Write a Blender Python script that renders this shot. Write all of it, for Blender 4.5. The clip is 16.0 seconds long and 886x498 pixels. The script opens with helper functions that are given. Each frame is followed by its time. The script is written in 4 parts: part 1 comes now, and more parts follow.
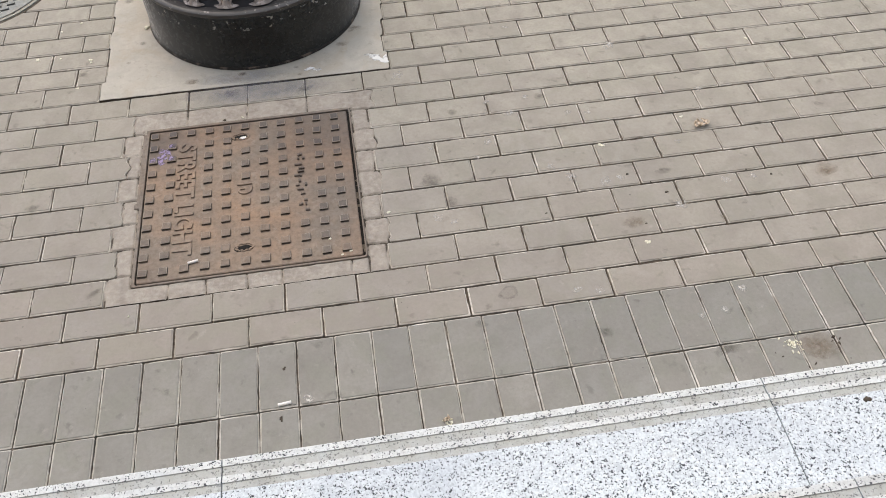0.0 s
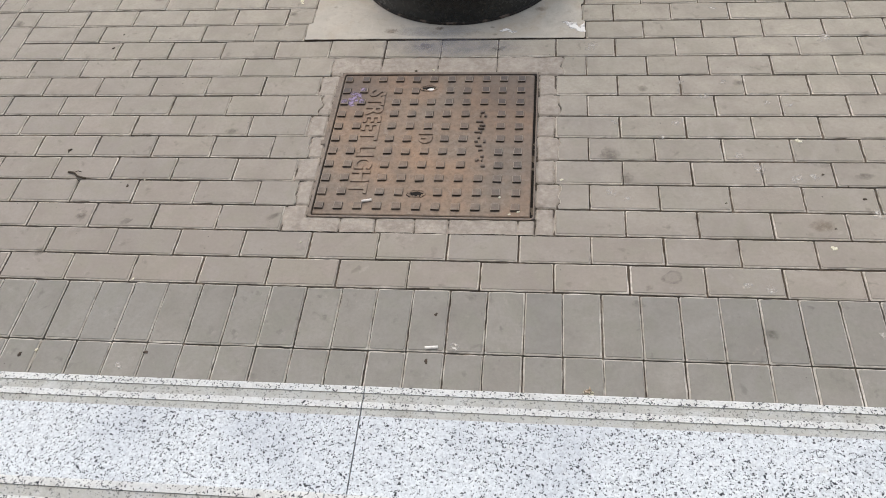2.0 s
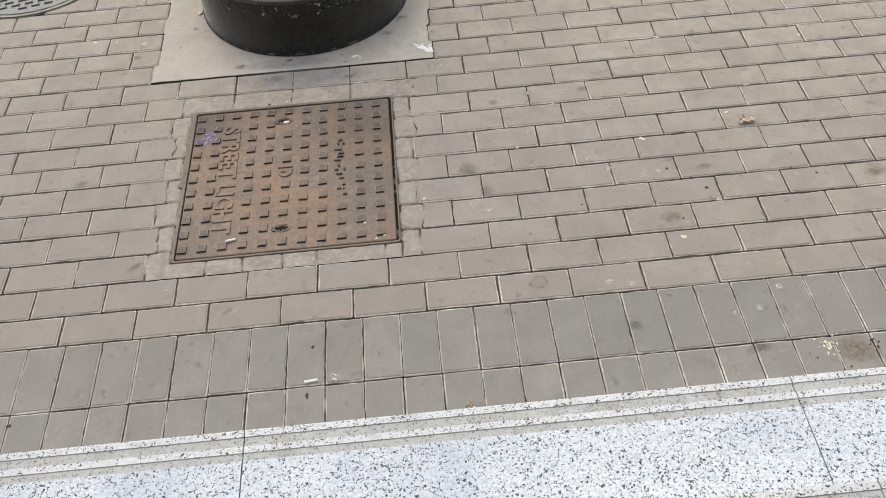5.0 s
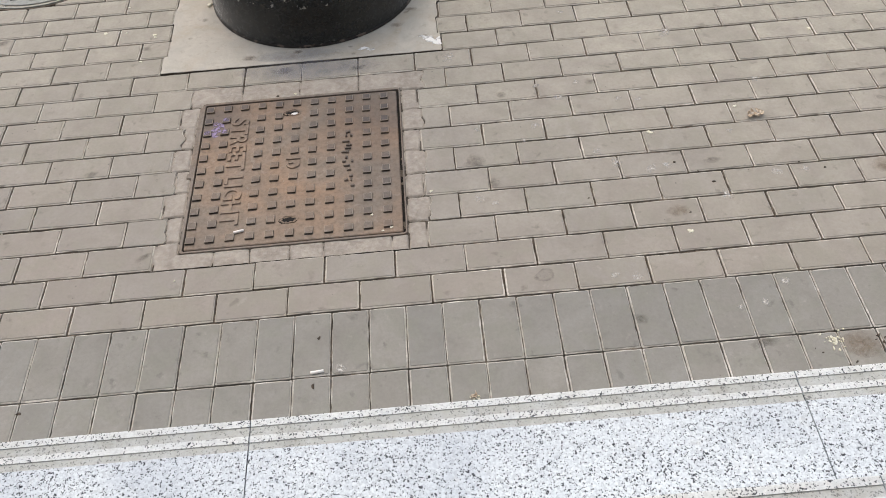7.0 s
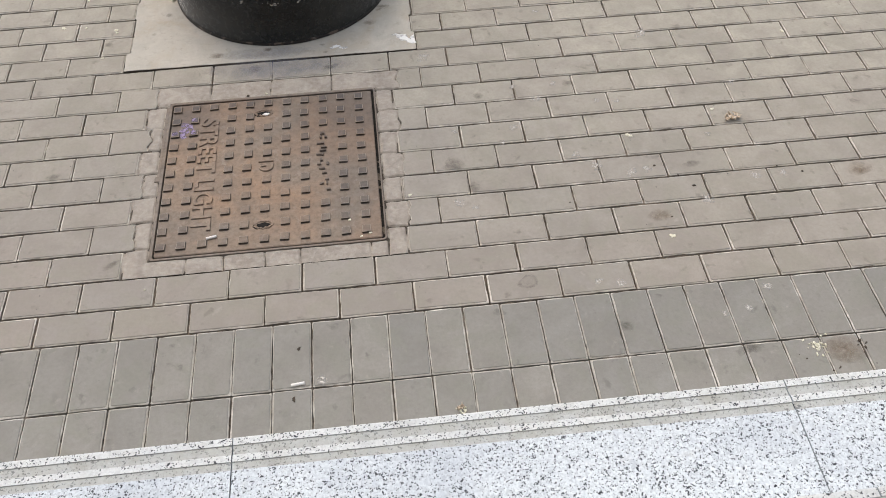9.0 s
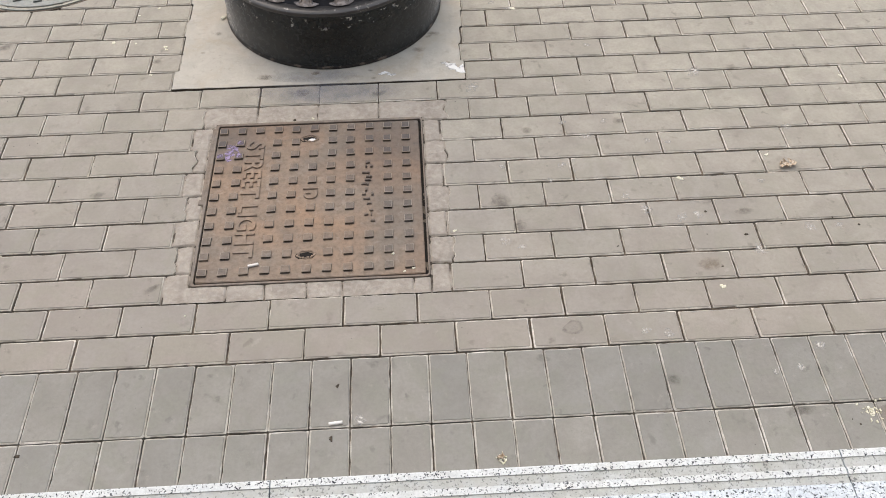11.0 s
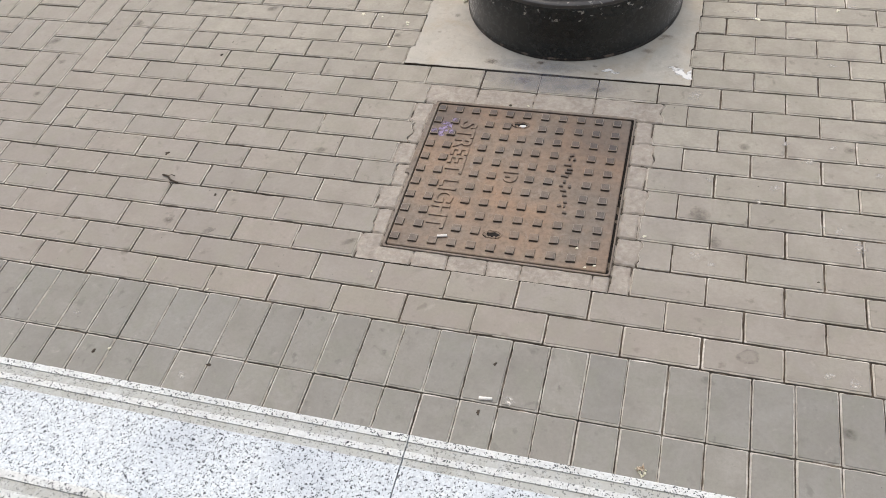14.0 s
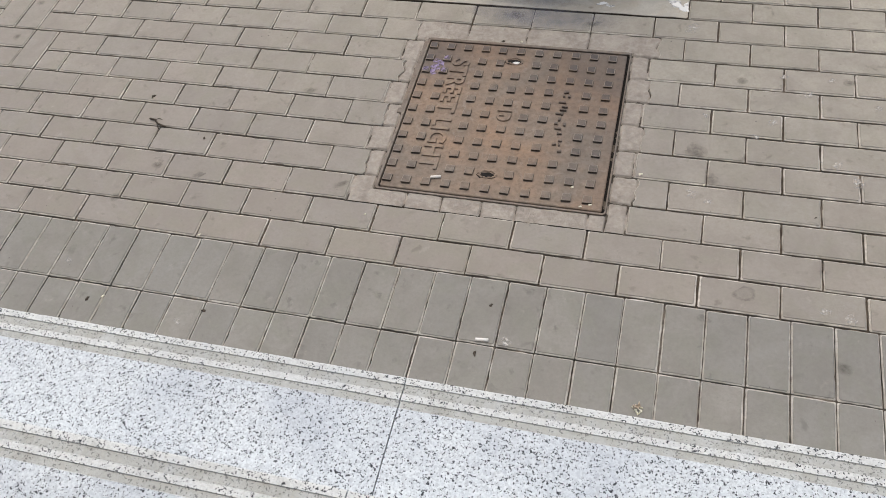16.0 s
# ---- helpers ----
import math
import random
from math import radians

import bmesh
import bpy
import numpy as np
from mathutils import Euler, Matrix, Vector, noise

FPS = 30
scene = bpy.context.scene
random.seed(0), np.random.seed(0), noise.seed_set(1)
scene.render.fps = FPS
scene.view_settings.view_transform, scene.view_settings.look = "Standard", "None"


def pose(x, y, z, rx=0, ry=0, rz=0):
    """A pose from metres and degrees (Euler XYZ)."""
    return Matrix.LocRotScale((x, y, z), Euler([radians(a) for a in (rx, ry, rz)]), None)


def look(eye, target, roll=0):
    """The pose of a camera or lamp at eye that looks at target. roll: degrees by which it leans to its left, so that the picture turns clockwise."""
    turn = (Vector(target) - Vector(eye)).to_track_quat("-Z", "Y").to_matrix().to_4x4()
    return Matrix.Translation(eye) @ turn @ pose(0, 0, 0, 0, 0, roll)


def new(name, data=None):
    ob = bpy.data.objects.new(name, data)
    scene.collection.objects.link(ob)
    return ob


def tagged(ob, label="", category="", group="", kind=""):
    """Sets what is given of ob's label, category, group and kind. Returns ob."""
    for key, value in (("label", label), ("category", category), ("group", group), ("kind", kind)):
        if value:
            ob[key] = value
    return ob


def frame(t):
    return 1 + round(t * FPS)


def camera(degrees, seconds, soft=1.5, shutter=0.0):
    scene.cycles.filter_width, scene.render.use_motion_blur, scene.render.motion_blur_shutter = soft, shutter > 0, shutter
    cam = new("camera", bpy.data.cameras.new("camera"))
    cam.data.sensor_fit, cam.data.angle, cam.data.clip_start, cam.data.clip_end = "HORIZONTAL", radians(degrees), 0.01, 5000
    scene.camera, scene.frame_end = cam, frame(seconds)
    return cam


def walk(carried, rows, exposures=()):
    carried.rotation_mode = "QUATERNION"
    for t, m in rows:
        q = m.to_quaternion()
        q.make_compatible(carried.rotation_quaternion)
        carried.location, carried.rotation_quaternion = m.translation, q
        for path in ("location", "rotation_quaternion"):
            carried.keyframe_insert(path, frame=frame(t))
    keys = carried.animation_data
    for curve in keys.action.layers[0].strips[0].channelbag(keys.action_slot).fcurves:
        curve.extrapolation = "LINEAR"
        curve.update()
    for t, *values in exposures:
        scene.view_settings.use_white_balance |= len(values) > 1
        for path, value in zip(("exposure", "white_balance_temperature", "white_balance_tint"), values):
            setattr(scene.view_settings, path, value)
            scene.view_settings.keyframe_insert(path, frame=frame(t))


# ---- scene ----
cam = camera(56.1, 16.0, soft=0.9)
PATH = [
    (0, (1.04, -1.28, 1.846), (1.202, -0.01, 0.309), -2),
    (0.2, (1.0707, -1.2884, 1.8369), (1.1875, -0.0105, 0.3029), -3.04),
    (0.5, (1.1, -1.298, 1.851), (1.139, -0.014, 0.318), -5),
    (0.7, (1.1034, -1.3027, 1.8369), (1.0992, -0.0086, 0.312), -6.51),
    (1, (1.099, -1.319, 1.839), (1.037, -0.017, 0.322), -8.2),
    (1.2, (1.089, -1.3252, 1.8388), (0.9896, -0.0226, 0.3244), -8.83),
    (1.5, (1.071, -1.318, 1.817), (0.903, -0.053, 0.277), -7.4),
    (1.7, (1.0551, -1.3287, 1.8186), (0.8472, -0.0705, 0.2779), -7.34),
    (2, (1.045, -1.324, 1.808), (0.806, -0.074, 0.265), -7.2),
    (2.2, (1.028, -1.3211, 1.8075), (0.8298, -0.0884, 0.2451), -4.48),
    (2.5, (1.023, -1.289, 1.781), (0.89, -0.117, 0.166), -1.3),
    (2.7, (1.0358, -1.2918, 1.7907), (0.9156, -0.1287, 0.1681), -0.72),
    (3, (1.055, -1.274, 1.806), (0.966, -0.112, 0.18), -0.6),
    (3.2, (1.0602, -1.2715, 1.8056), (0.999, -0.086, 0.196), -1.52),
    (3.5, (1.062, -1.271, 1.813), (1.054, -0.082, 0.205), -0.8),
    (3.7, (1.0719, -1.2782, 1.8191), (1.083, -0.081, 0.217), -1.03),
    (4, (1.092, -1.308, 1.825), (1.113, -0.075, 0.251), -2.3),
    (4.2, (1.1043, -1.3128, 1.8215), (1.1251, -0.0622, 0.2609), -3.32),
    (4.5, (1.109, -1.32, 1.829), (1.136, -0.049, 0.286), -4.1),
    (4.7, (1.106, -1.323, 1.825), (1.137, -0.036, 0.294), -4.4),
    (6.8, (1.094, -1.325, 1.825), (1.112, -0.043, 0.289), -4.4),
    (7, (1.112, -1.327, 1.831), (1.115, -0.054, 0.289), -5),
    (7.2, (1.1015, -1.3283, 1.817), (1.1126, -0.052, 0.2772), -4.55),
    (7.5, (1.098, -1.326, 1.826), (1.112, -0.055, 0.282), -4.3),
    (8, (1.101, -1.319, 1.83), (1.115, -0.048, 0.286), -4.2),
    (8.2, (1.0949, -1.3081, 1.8327), (1.1111, -0.0447, 0.2823), -4.01),
    (8.5, (1.08, -1.292, 1.823), (1.106, -0.034, 0.268), -3.8),
    (8.7, (1.064, -1.276, 1.82), (1.125, -0.026, 0.26), -2.8),
    (10.8, (0.942, -1.175, 1.869), (1.152, 0.069, 0.316), 0.9),
    (11, (0.986, -1.16, 1.846), (1.046, 0.105, 0.298), -0.5),
    (11.2, (1.0253, -1.1716, 1.8302), (0.9168, 0.1021, 0.292), -2.22),
    (11.5, (1.047, -1.174, 1.826), (0.738, 0.024, 0.255), -1.9),
    (11.7, (1.0503, -1.1739, 1.8214), (0.6857, -0.0226, 0.2272), -2.17),
    (12, (1.07, -1.179, 1.825), (0.639, -0.042, 0.238), -4.7),
    (12.2, (1.0765, -1.1904, 1.8274), (0.6125, -0.0593, 0.2446), -6.02),
    (12.5, (1.078, -1.2, 1.836), (0.592, -0.076, 0.254), -6.9),
    (12.7, (1.0945, -1.192, 1.8298), (0.599, -0.07, 0.2501), -7.5),
    (13, (1.112, -1.198, 1.832), (0.619, -0.056, 0.266), -8),
    (13.2, (1.1173, -1.205, 1.8447), (0.6297, -0.0436, 0.2911), -8.29),
    (13.5, (1.123, -1.217, 1.854), (0.636, -0.035, 0.316), -8.6),
    (13.7, (1.1216, -1.2064, 1.8543), (0.6379, -0.0117, 0.3251), -8.74),
    (14, (1.113, -1.193, 1.849), (0.636, 0.013, 0.327), -9.1),
    (14.2, (1.111, -1.1929, 1.8451), (0.6332, 0.0208, 0.329), -9.49),
    (14.5, (1.11, -1.197, 1.847), (0.633, 0.02, 0.334), -9.9),
    (15, (1.112, -1.194, 1.847), (0.645, 0.006, 0.317), -10),
    (15.2, (1.1135, -1.1908, 1.8489), (0.6539, -0.0097, 0.3018), -10.13),
    (15.5, (1.116, -1.187, 1.841), (0.66, -0.033, 0.272), -10.3),
    (15.7, (1.1115, -1.1749, 1.8373), (0.66, -0.0448, 0.2501), -10.33),
    (16, (1.108, -1.174, 1.835), (0.662, -0.079, 0.222), -10.5),
]
EXPOSURES = [(0, 0.49), (0.5, 0.49), (1, 0.49), (1.5, 0.46), (2, 0.38), (2.5, 0.26), (3, 0.22), (3.5, 0.34), (4, 0.37), (4.5, 0.41), (7, 0.43), (7.5, 0.43), (8.5, 0.43), (10.8, 0.52), (11, 0.59), (11.5, 0.49), (12, 0.39), (12.5, 0.42), (13, 0.42), (13.5, 0.45), (14, 0.52), (14.5, 0.49), (15, 0.43), (15.5, 0.39), (16, 0.29)]
walk(cam, [(t, look(eye, target, roll)) for t, eye, target, roll in PATH], EXPOSURES)


# ---- light ----
world = bpy.data.worlds.new("world")
scene.world = world
world.use_nodes = True
wn = world.node_tree.nodes
sky = wn.new("ShaderNodeTexSky")
sky.sky_type = "NISHITA"
sky.sun_disc = False
sky.sun_elevation, sky.sun_rotation = radians(58), radians(-30)
sky.air_density, sky.dust_density, sky.ozone_density = 1.0, 3.5, 1.0
world.node_tree.links.new(sky.outputs[0], wn["Background"].inputs[0])
wn["Background"].inputs[1].default_value = 0.14
sun_data = bpy.data.lights.new("sun", "SUN")
sun_data.energy, sun_data.angle, sun_data.color = 1.1, radians(80), (1.0, 0.97, 0.90)
sun = new("sun", sun_data)
sun.matrix_world = look((0.3, 1.0, 4.2), (0, 0, 0))


# ---- materials ----
class Mat:
    """A small builder for node materials in world coordinates."""

    def __init__(self, name):
        self.m = bpy.data.materials.new(name)
        self.m.use_nodes = True
        self.t = self.m.node_tree
        self.b = self.t.nodes["Principled BSDF"]
        self.pos = self.t.nodes.new("ShaderNodeNewGeometry").outputs["Position"]

    def link(self, a, b):
        self.t.links.new(a, b)

    def put(self, socket, v):
        if isinstance(v, bpy.types.NodeSocket):
            self.link(v, socket)
        else:
            socket.default_value = v

    def noise(self, scale, detail=4.0, rough=0.55, at=None, warp=0.0):
        n = self.t.nodes.new("ShaderNodeTexNoise")
        n.inputs["Scale"].default_value, n.inputs["Detail"].default_value = scale, detail
        n.inputs["Roughness"].default_value, n.inputs["Distortion"].default_value = rough, warp
        self.link(at or self.pos, n.inputs["Vector"])
        return n.outputs["Fac"]

    def cells(self, scale, at=None, feature="F1"):
        n = self.t.nodes.new("ShaderNodeTexVoronoi")
        n.feature = feature
        n.inputs["Scale"].default_value = scale
        self.link(at or self.pos, n.inputs["Vector"])
        return n.outputs["Distance"], n.outputs["Color"]

    def step(self, v, lo, hi, a=0.0, b=1.0):
        n = self.t.nodes.new("ShaderNodeMapRange")
        n.inputs["From Min"].default_value, n.inputs["From Max"].default_value = lo, hi
        n.inputs["To Min"].default_value, n.inputs["To Max"].default_value = a, b
        self.link(v, n.inputs["Value"])
        return n.outputs[0]

    def math(self, op, a, b=0.0):
        n = self.t.nodes.new("ShaderNodeMath")
        n.operation = op
        self.put(n.inputs[0], a), self.put(n.inputs[1], b)
        return n.outputs[0]

    def mix(self, f, a, b, mode="MIX"):
        n = self.t.nodes.new("ShaderNodeMix")
        n.data_type, n.blend_type = "RGBA", mode
        self.put(n.inputs[0], f)
        for i, v in ((6, a), (7, b)):
            self.put(n.inputs[i], (*v, 1) if isinstance(v, tuple) else v)
        return n.outputs[2]

    def offset(self, scale, amount):
        """The position pushed about by noise."""
        n = self.t.nodes.new("ShaderNodeTexNoise")
        n.inputs["Scale"].default_value = scale
        self.link(self.pos, n.inputs["Vector"])
        v = self.t.nodes.new("ShaderNodeVectorMath")
        v.operation = "MULTIPLY_ADD"
        self.link(n.outputs["Color"], v.inputs[0])
        v.inputs[1].default_value = (amount,) * 3
        self.link(self.pos, v.inputs[2])
        return v.outputs[0]

    def random(self):
        o = self.t.nodes.new("ShaderNodeObjectInfo").outputs["Random"]
        i = self.t.nodes.new("ShaderNodeNewGeometry").outputs["Random Per Island"]
        return self.math("FRACT", self.math("ADD", o, i))

    def bump(self, h, strength, distance):
        n = self.t.nodes.new("ShaderNodeBump")
        n.inputs["Strength"].default_value, n.inputs["Distance"].default_value = strength, distance
        self.link(h, n.inputs["Height"])
        self.link(n.outputs[0], self.b.inputs["Normal"])

    def done(self, colour, rough, metal=0.0, spec=0.5, alpha=None):
        self.put(self.b.inputs["Base Color"], (*colour, 1) if isinstance(colour, tuple) else colour)
        self.put(self.b.inputs["Roughness"], rough)
        self.put(self.b.inputs["Metallic"], metal)
        self.b.inputs["Specular IOR Level"].default_value = spec
        if alpha is not None:
            self.put(self.b.inputs["Alpha"], alpha)
        return self.m


def paver_material(name, warm, cool, dirt, worn=None, far_tone=None):
    k = Mat(name)
    r = k.random()
    base = k.mix(r, warm, cool)
    if worn:
        base = k.mix(k.step(k.noise(17.0, 5.0, 0.65), 0.40, 0.58, 0.0, 0.9), base, worn)
        base = k.mix(k.step(k.noise(75.0, 4.0, 0.65), 0.52, 0.66, 0.0, 0.55), base, dirt)
    if far_tone:
        # blends into a paler, sandier tone away from the step and to the east, in broken drifts
        axis = k.t.nodes.new("ShaderNodeSeparateXYZ")
        k.link(k.pos, axis.inputs[0])
        along = k.math("ADD", axis.outputs[1], k.math("MULTIPLY", axis.outputs[0], 0.22))
        along = k.math("ADD", along, k.math("MULTIPLY", k.math("SUBTRACT", k.noise(2.6, 4.0, 0.6, warp=0.6), 0.5), 1.6))
        base = k.mix(k.step(along, 0.25, 1.6, 0.0, 1.0), base, far_tone)
    shade = k.math("FRACT", k.math("MULTIPLY", r, 7.31))
    base = k.mix(k.step(shade, 0.0, 1.0, 0.0, 0.10), base, (0.0, 0.0, 0.0))
    blotch = k.noise(8.0, 6.0, 0.65, warp=0.7)
    base = k.mix(k.step(blotch, 0.42, 0.70, 0.0, 0.55), base, dirt)
    # faint olive and mauve clouds of old wear
    base = k.mix(k.step(k.noise(9.0, 3.0, 0.5, at=k.offset(5.0, 0.5)), 0.46, 0.66, 0.0, 0.40), base, (dirt[0] * 1.22, dirt[1] * 1.32, dirt[2] * 1.22))
    # small scuffs, single and in clusters
    scuff = k.math("MULTIPLY", k.step(k.noise(24.0, 4.0, 0.60, warp=0.25), 0.60, 0.70), k.step(k.noise(6.5, 3.0, 0.5, warp=0.3), 0.42, 0.58, 0.25, 1.0))
    base = k.mix(k.math("MULTIPLY", scuff, 0.58), base, tuple(c * 0.66 for c in dirt))
    base = k.mix(k.step(k.noise(23.0, 6.0, 0.72, warp=0.4), 0.61, 0.78, 0.0, 0.42), base, (0.54, 0.49, 0.42))
    base = k.mix(k.step(k.noise(95.0, 4.0, 0.7), 0.42, 0.66, 0.0, 0.30), base, dirt)
    grain = k.noise(420.0, 4.0, 0.7)
    base = k.mix(k.step(grain, 0.36, 0.66, 0.0, 0.22), base, dirt)
    d, c = k.cells(75.0)
    sep = k.t.nodes.new("ShaderNodeSeparateColor")
    k.link(c, sep.inputs[0])
    size = k.step(sep.outputs[1], 0.0, 1.0, 0.05, 0.17)
    speck = k.math("MULTIPLY", k.math("LESS_THAN", d, size), k.math("LESS_THAN", sep.outputs[0], 0.016))
    base = k.mix(k.math("MULTIPLY", speck, 0.7), base, (0.06, 0.05, 0.042))
    k.bump(k.math("ADD", k.math("MULTIPLY", grain, 0.4), k.noise(140.0, 4.0)), 0.28, 0.0012)
    return k.done(base, k.step(blotch, 0.3, 0.8, 0.90, 0.74), spec=0.3)


PAVER = paver_material("field_paver", (0.358, 0.3140, 0.2640), (0.336, 0.3050, 0.2640), (0.246, 0.215, 0.178), far_tone=(0.442, 0.403, 0.322))
BORDER = paver_material("border_paver", (0.312, 0.291, 0.251), (0.288, 0.276, 0.244), (0.196, 0.180, 0.152))
# lip colours hold the light caught on the chamfers, broken by worn patches
PAVER_EDGE = paver_material("field_paver_lit_lip", (0.80, 0.735, 0.630), (0.69, 0.635, 0.545), (0.35, 0.306, 0.248), (0.42, 0.377, 0.315))
BORDER_EDGE = paver_material("border_paver_lit_lip", (0.72, 0.675, 0.590), (0.61, 0.570, 0.500), (0.30, 0.27, 0.225), (0.38, 0.35, 0.295))


def mortar_material(name, tone, dark, light):
    k = Mat(name)
    c = k.mix(k.step(k.noise(14.0, 6.0, 0.62, warp=0.8), 0.35, 0.7), tone, dark)
    c = k.mix(k.step(k.noise(60.0, 5.0, 0.6), 0.45, 0.75, 0.0, 0.6), c, light)
    g = k.noise(420.0, 4.0, 0.65)
    c = k.mix(k.step(g, 0.35, 0.7, 0.0, 0.35), c, dark)
    k.bump(k.math("ADD", g, k.noise(55.0, 5.0)), 0.7, 0.003)
    return k.done(c, 0.93, spec=0.25)


MORTAR = mortar_material("mortar", (0.425, 0.378, 0.315), (0.29, 0.250, 0.205), (0.54, 0.485, 0.41))
SAND = mortar_material("joint_sand", (0.170, 0.136, 0.102), (0.040, 0.032, 0.024), (0.28, 0.232, 0.175))
BORDER_SAND = mortar_material("border_joint_sand", (0.170, 0.140, 0.108), (0.040, 0.033, 0.026), (0.32, 0.28, 0.225))
GROUT = mortar_material("dirty_mortar", (0.115, 0.097, 0.076), (0.05, 0.042, 0.033), (0.24, 0.205, 0.16))


def slab_material():
    k = Mat("cast_concrete")
    c = k.mix(k.step(k.noise(9.0, 6.0, 0.62, warp=0.8), 0.36, 0.66), (0.540, 0.500, 0.420), (0.445, 0.412, 0.345))
    c = k.mix(k.step(k.noise(5.0, 5.0, 0.6, at=k.offset(3.0, 0.6)), 0.46, 0.66, 0.0, 0.60), c, (0.45, 0.365, 0.26))
    c = k.mix(k.step(k.noise(38.0, 5.0, 0.68, warp=0.5), 0.54, 0.72, 0.0, 0.55), c, (0.33, 0.29, 0.235))
    c = k.mix(k.step(k.noise(60.0, 5.0, 0.6), 0.56, 0.75, 0.0, 0.6), c, (0.56, 0.525, 0.455))
    g = k.noise(420.0, 4.0, 0.65)
    c = k.mix(k.step(g, 0.35, 0.7, 0.0, 0.30), c, (0.36, 0.32, 0.26))
    k.bump(k.math("ADD", g, k.noise(55.0, 5.0)), 0.6, 0.0025)
    return k.done(c, 0.9, spec=0.3)


SLAB = slab_material()
EARTH = mortar_material("far_paving", (0.27, 0.24, 0.21), (0.20, 0.18, 0.155), (0.31, 0.28, 0.25))
DARK_WALL = mortar_material("dark_wall", (0.08, 0.078, 0.075), (0.06, 0.058, 0.056), (0.10, 0.098, 0.095))


def granite_material(name, grime=0.0, tint=(0.41, 0.40, 0.345), veil=0.0):
    k = Mat(name)
    at = k.offset(110.0, 0.014)
    cloud = k.noise(4.0, 5.0, 0.6, warp=0.5)
    c = k.mix(k.step(k.noise(150.0, 4.0, 0.65), 0.40, 0.62), (0.715, 0.750, 0.750), (0.570, 0.604, 0.612))
    c = k.mix(k.step(k.noise(52.0, 4.0, 0.6, warp=0.6), 0.52, 0.68, 0.0, 0.30), c, (0.42, 0.45, 0.49))
    d, col = k.cells(246.0, at)
    sep = k.t.nodes.new("ShaderNodeSeparateColor")
    k.link(col, sep.inputs[0])
    c = k.mix(k.math("MULTIPLY", k.math("LESS_THAN", sep.outputs[1], 0.26), 0.45), c, (0.38, 0.40, 0.41))
    c = k.mix(k.step(k.noise(2.6, 4.0, 0.55), 0.50, 0.74, 0.0, 0.50), c, (0.35, 0.385, 0.44))
    if grime:
        c = k.mix(k.math("MULTIPLY", k.step(k.noise(26.0, 5.0, 0.65, warp=0.5), 0.30, 0.62, 0.72, 1.12), grime), c, tint)
        c = k.mix(k.step(k.noise(16.0, 5.0, 0.65), 0.48, 0.72, 0.0, 0.62 * grime), c, (0.25, 0.235, 0.190))
    else:
        c = k.mix(k.step(k.noise(30.0, 5.0, 0.65), 0.58, 0.8, 0.0, 0.25), c, (0.55, 0.51, 0.44))
    # black mica, in clusters and thinning out between them
    share = k.math("ADD", k.step(cloud, 0.42, 0.72, 0.17, 0.36), k.step(k.noise(34.0, 4.0, 0.6), 0.40, 0.66, 0.0, 0.24))
    dark = k.math("MULTIPLY", k.math("LESS_THAN", sep.outputs[0], share), k.math("LESS_THAN", d, k.step(sep.outputs[2], 0.0, 1.0, 0.28, 0.64)))
    c = k.mix(k.math("MULTIPLY", dark, k.step(sep.outputs[2], 0.0, 1.0, 0.75 - veil, 1.0 - veil)), c, (0.018, 0.020, 0.025))
    k.bump(k.noise(380.0, 3.0), 0.25, 0.0012)
    return k.done(c, 0.72 + 0.15 * grime, spec=0.35)


GRANITE = granite_material("white_granite")
NOSE = granite_material("worn_granite_nose", 0.42, (0.70, 0.670, 0.58))
GROOVE = granite_material("dirty_groove", 0.74, veil=0.42)


# where soot-dark water stains lie on the rusty cover: centre, radius, strength
SOOT = (((0.390, 0.860), 0.20, 0.60), ((0.950, 0.850), 0.33, 0.50), ((1.000, 0.45), 0.20, 0.25), ((0.62, 0.90), 0.09, 0.5), ((0.36, 0.30), 0.13, 0.25))


def iron_material(name, rust, dark, grey, share, soot=0.0):
    k = Mat(name)
    big = k.noise(3.3, 5.0, 0.6, warp=0.7)
    fine = k.noise(70.0, 5.0, 0.65)
    c = k.mix(k.step(big, share - 0.14, share + 0.14), grey, rust)
    c = k.mix(k.step(k.noise(13.0, 5.0, 0.68, warp=0.8), 0.40, 0.68, 0.0, 0.6), c, tuple(0.5 * (p + q) for p, q in zip(dark, grey)))
    c = k.mix(k.step(fine, 0.45, 0.75, 0.0, 0.55), c, dark)
    c = k.mix(k.step(k.noise(19.0, 4.0, 0.6), 0.52, 0.74, 0.0, 0.4), c, (0.34, 0.25, 0.17))
    if soot:
        c = k.mix(k.step(k.noise(27.0, 6.0, 0.72, warp=0.6), 0.56, 0.74, 0.0, 0.45), c, (0.40, 0.345, 0.28))
        at = k.offset(9.0, 0.12)
        for (x, y), r, strength in SOOT:
            n = k.t.nodes.new("ShaderNodeVectorMath")
            n.operation = "DISTANCE"
            k.link(at, n.inputs[0])
            n.inputs[1].default_value = (x + 0.06, y + 0.06, 0.06)
            c = k.mix(k.step(n.outputs["Value"], r * 0.25, r * (0.8 + 0.3 * soot), min(0.9, strength * soot), 0.0), c, (0.084, 0.074, 0.068))
    g = k.noise(500.0, 3.0)
    k.bump(k.math("ADD", g, k.noise(120.0, 4.0)), 0.4, 0.0015)
    return k.done(c, k.step(fine, 0.3, 0.7, 0.62, 0.85), 0.1, 0.4)


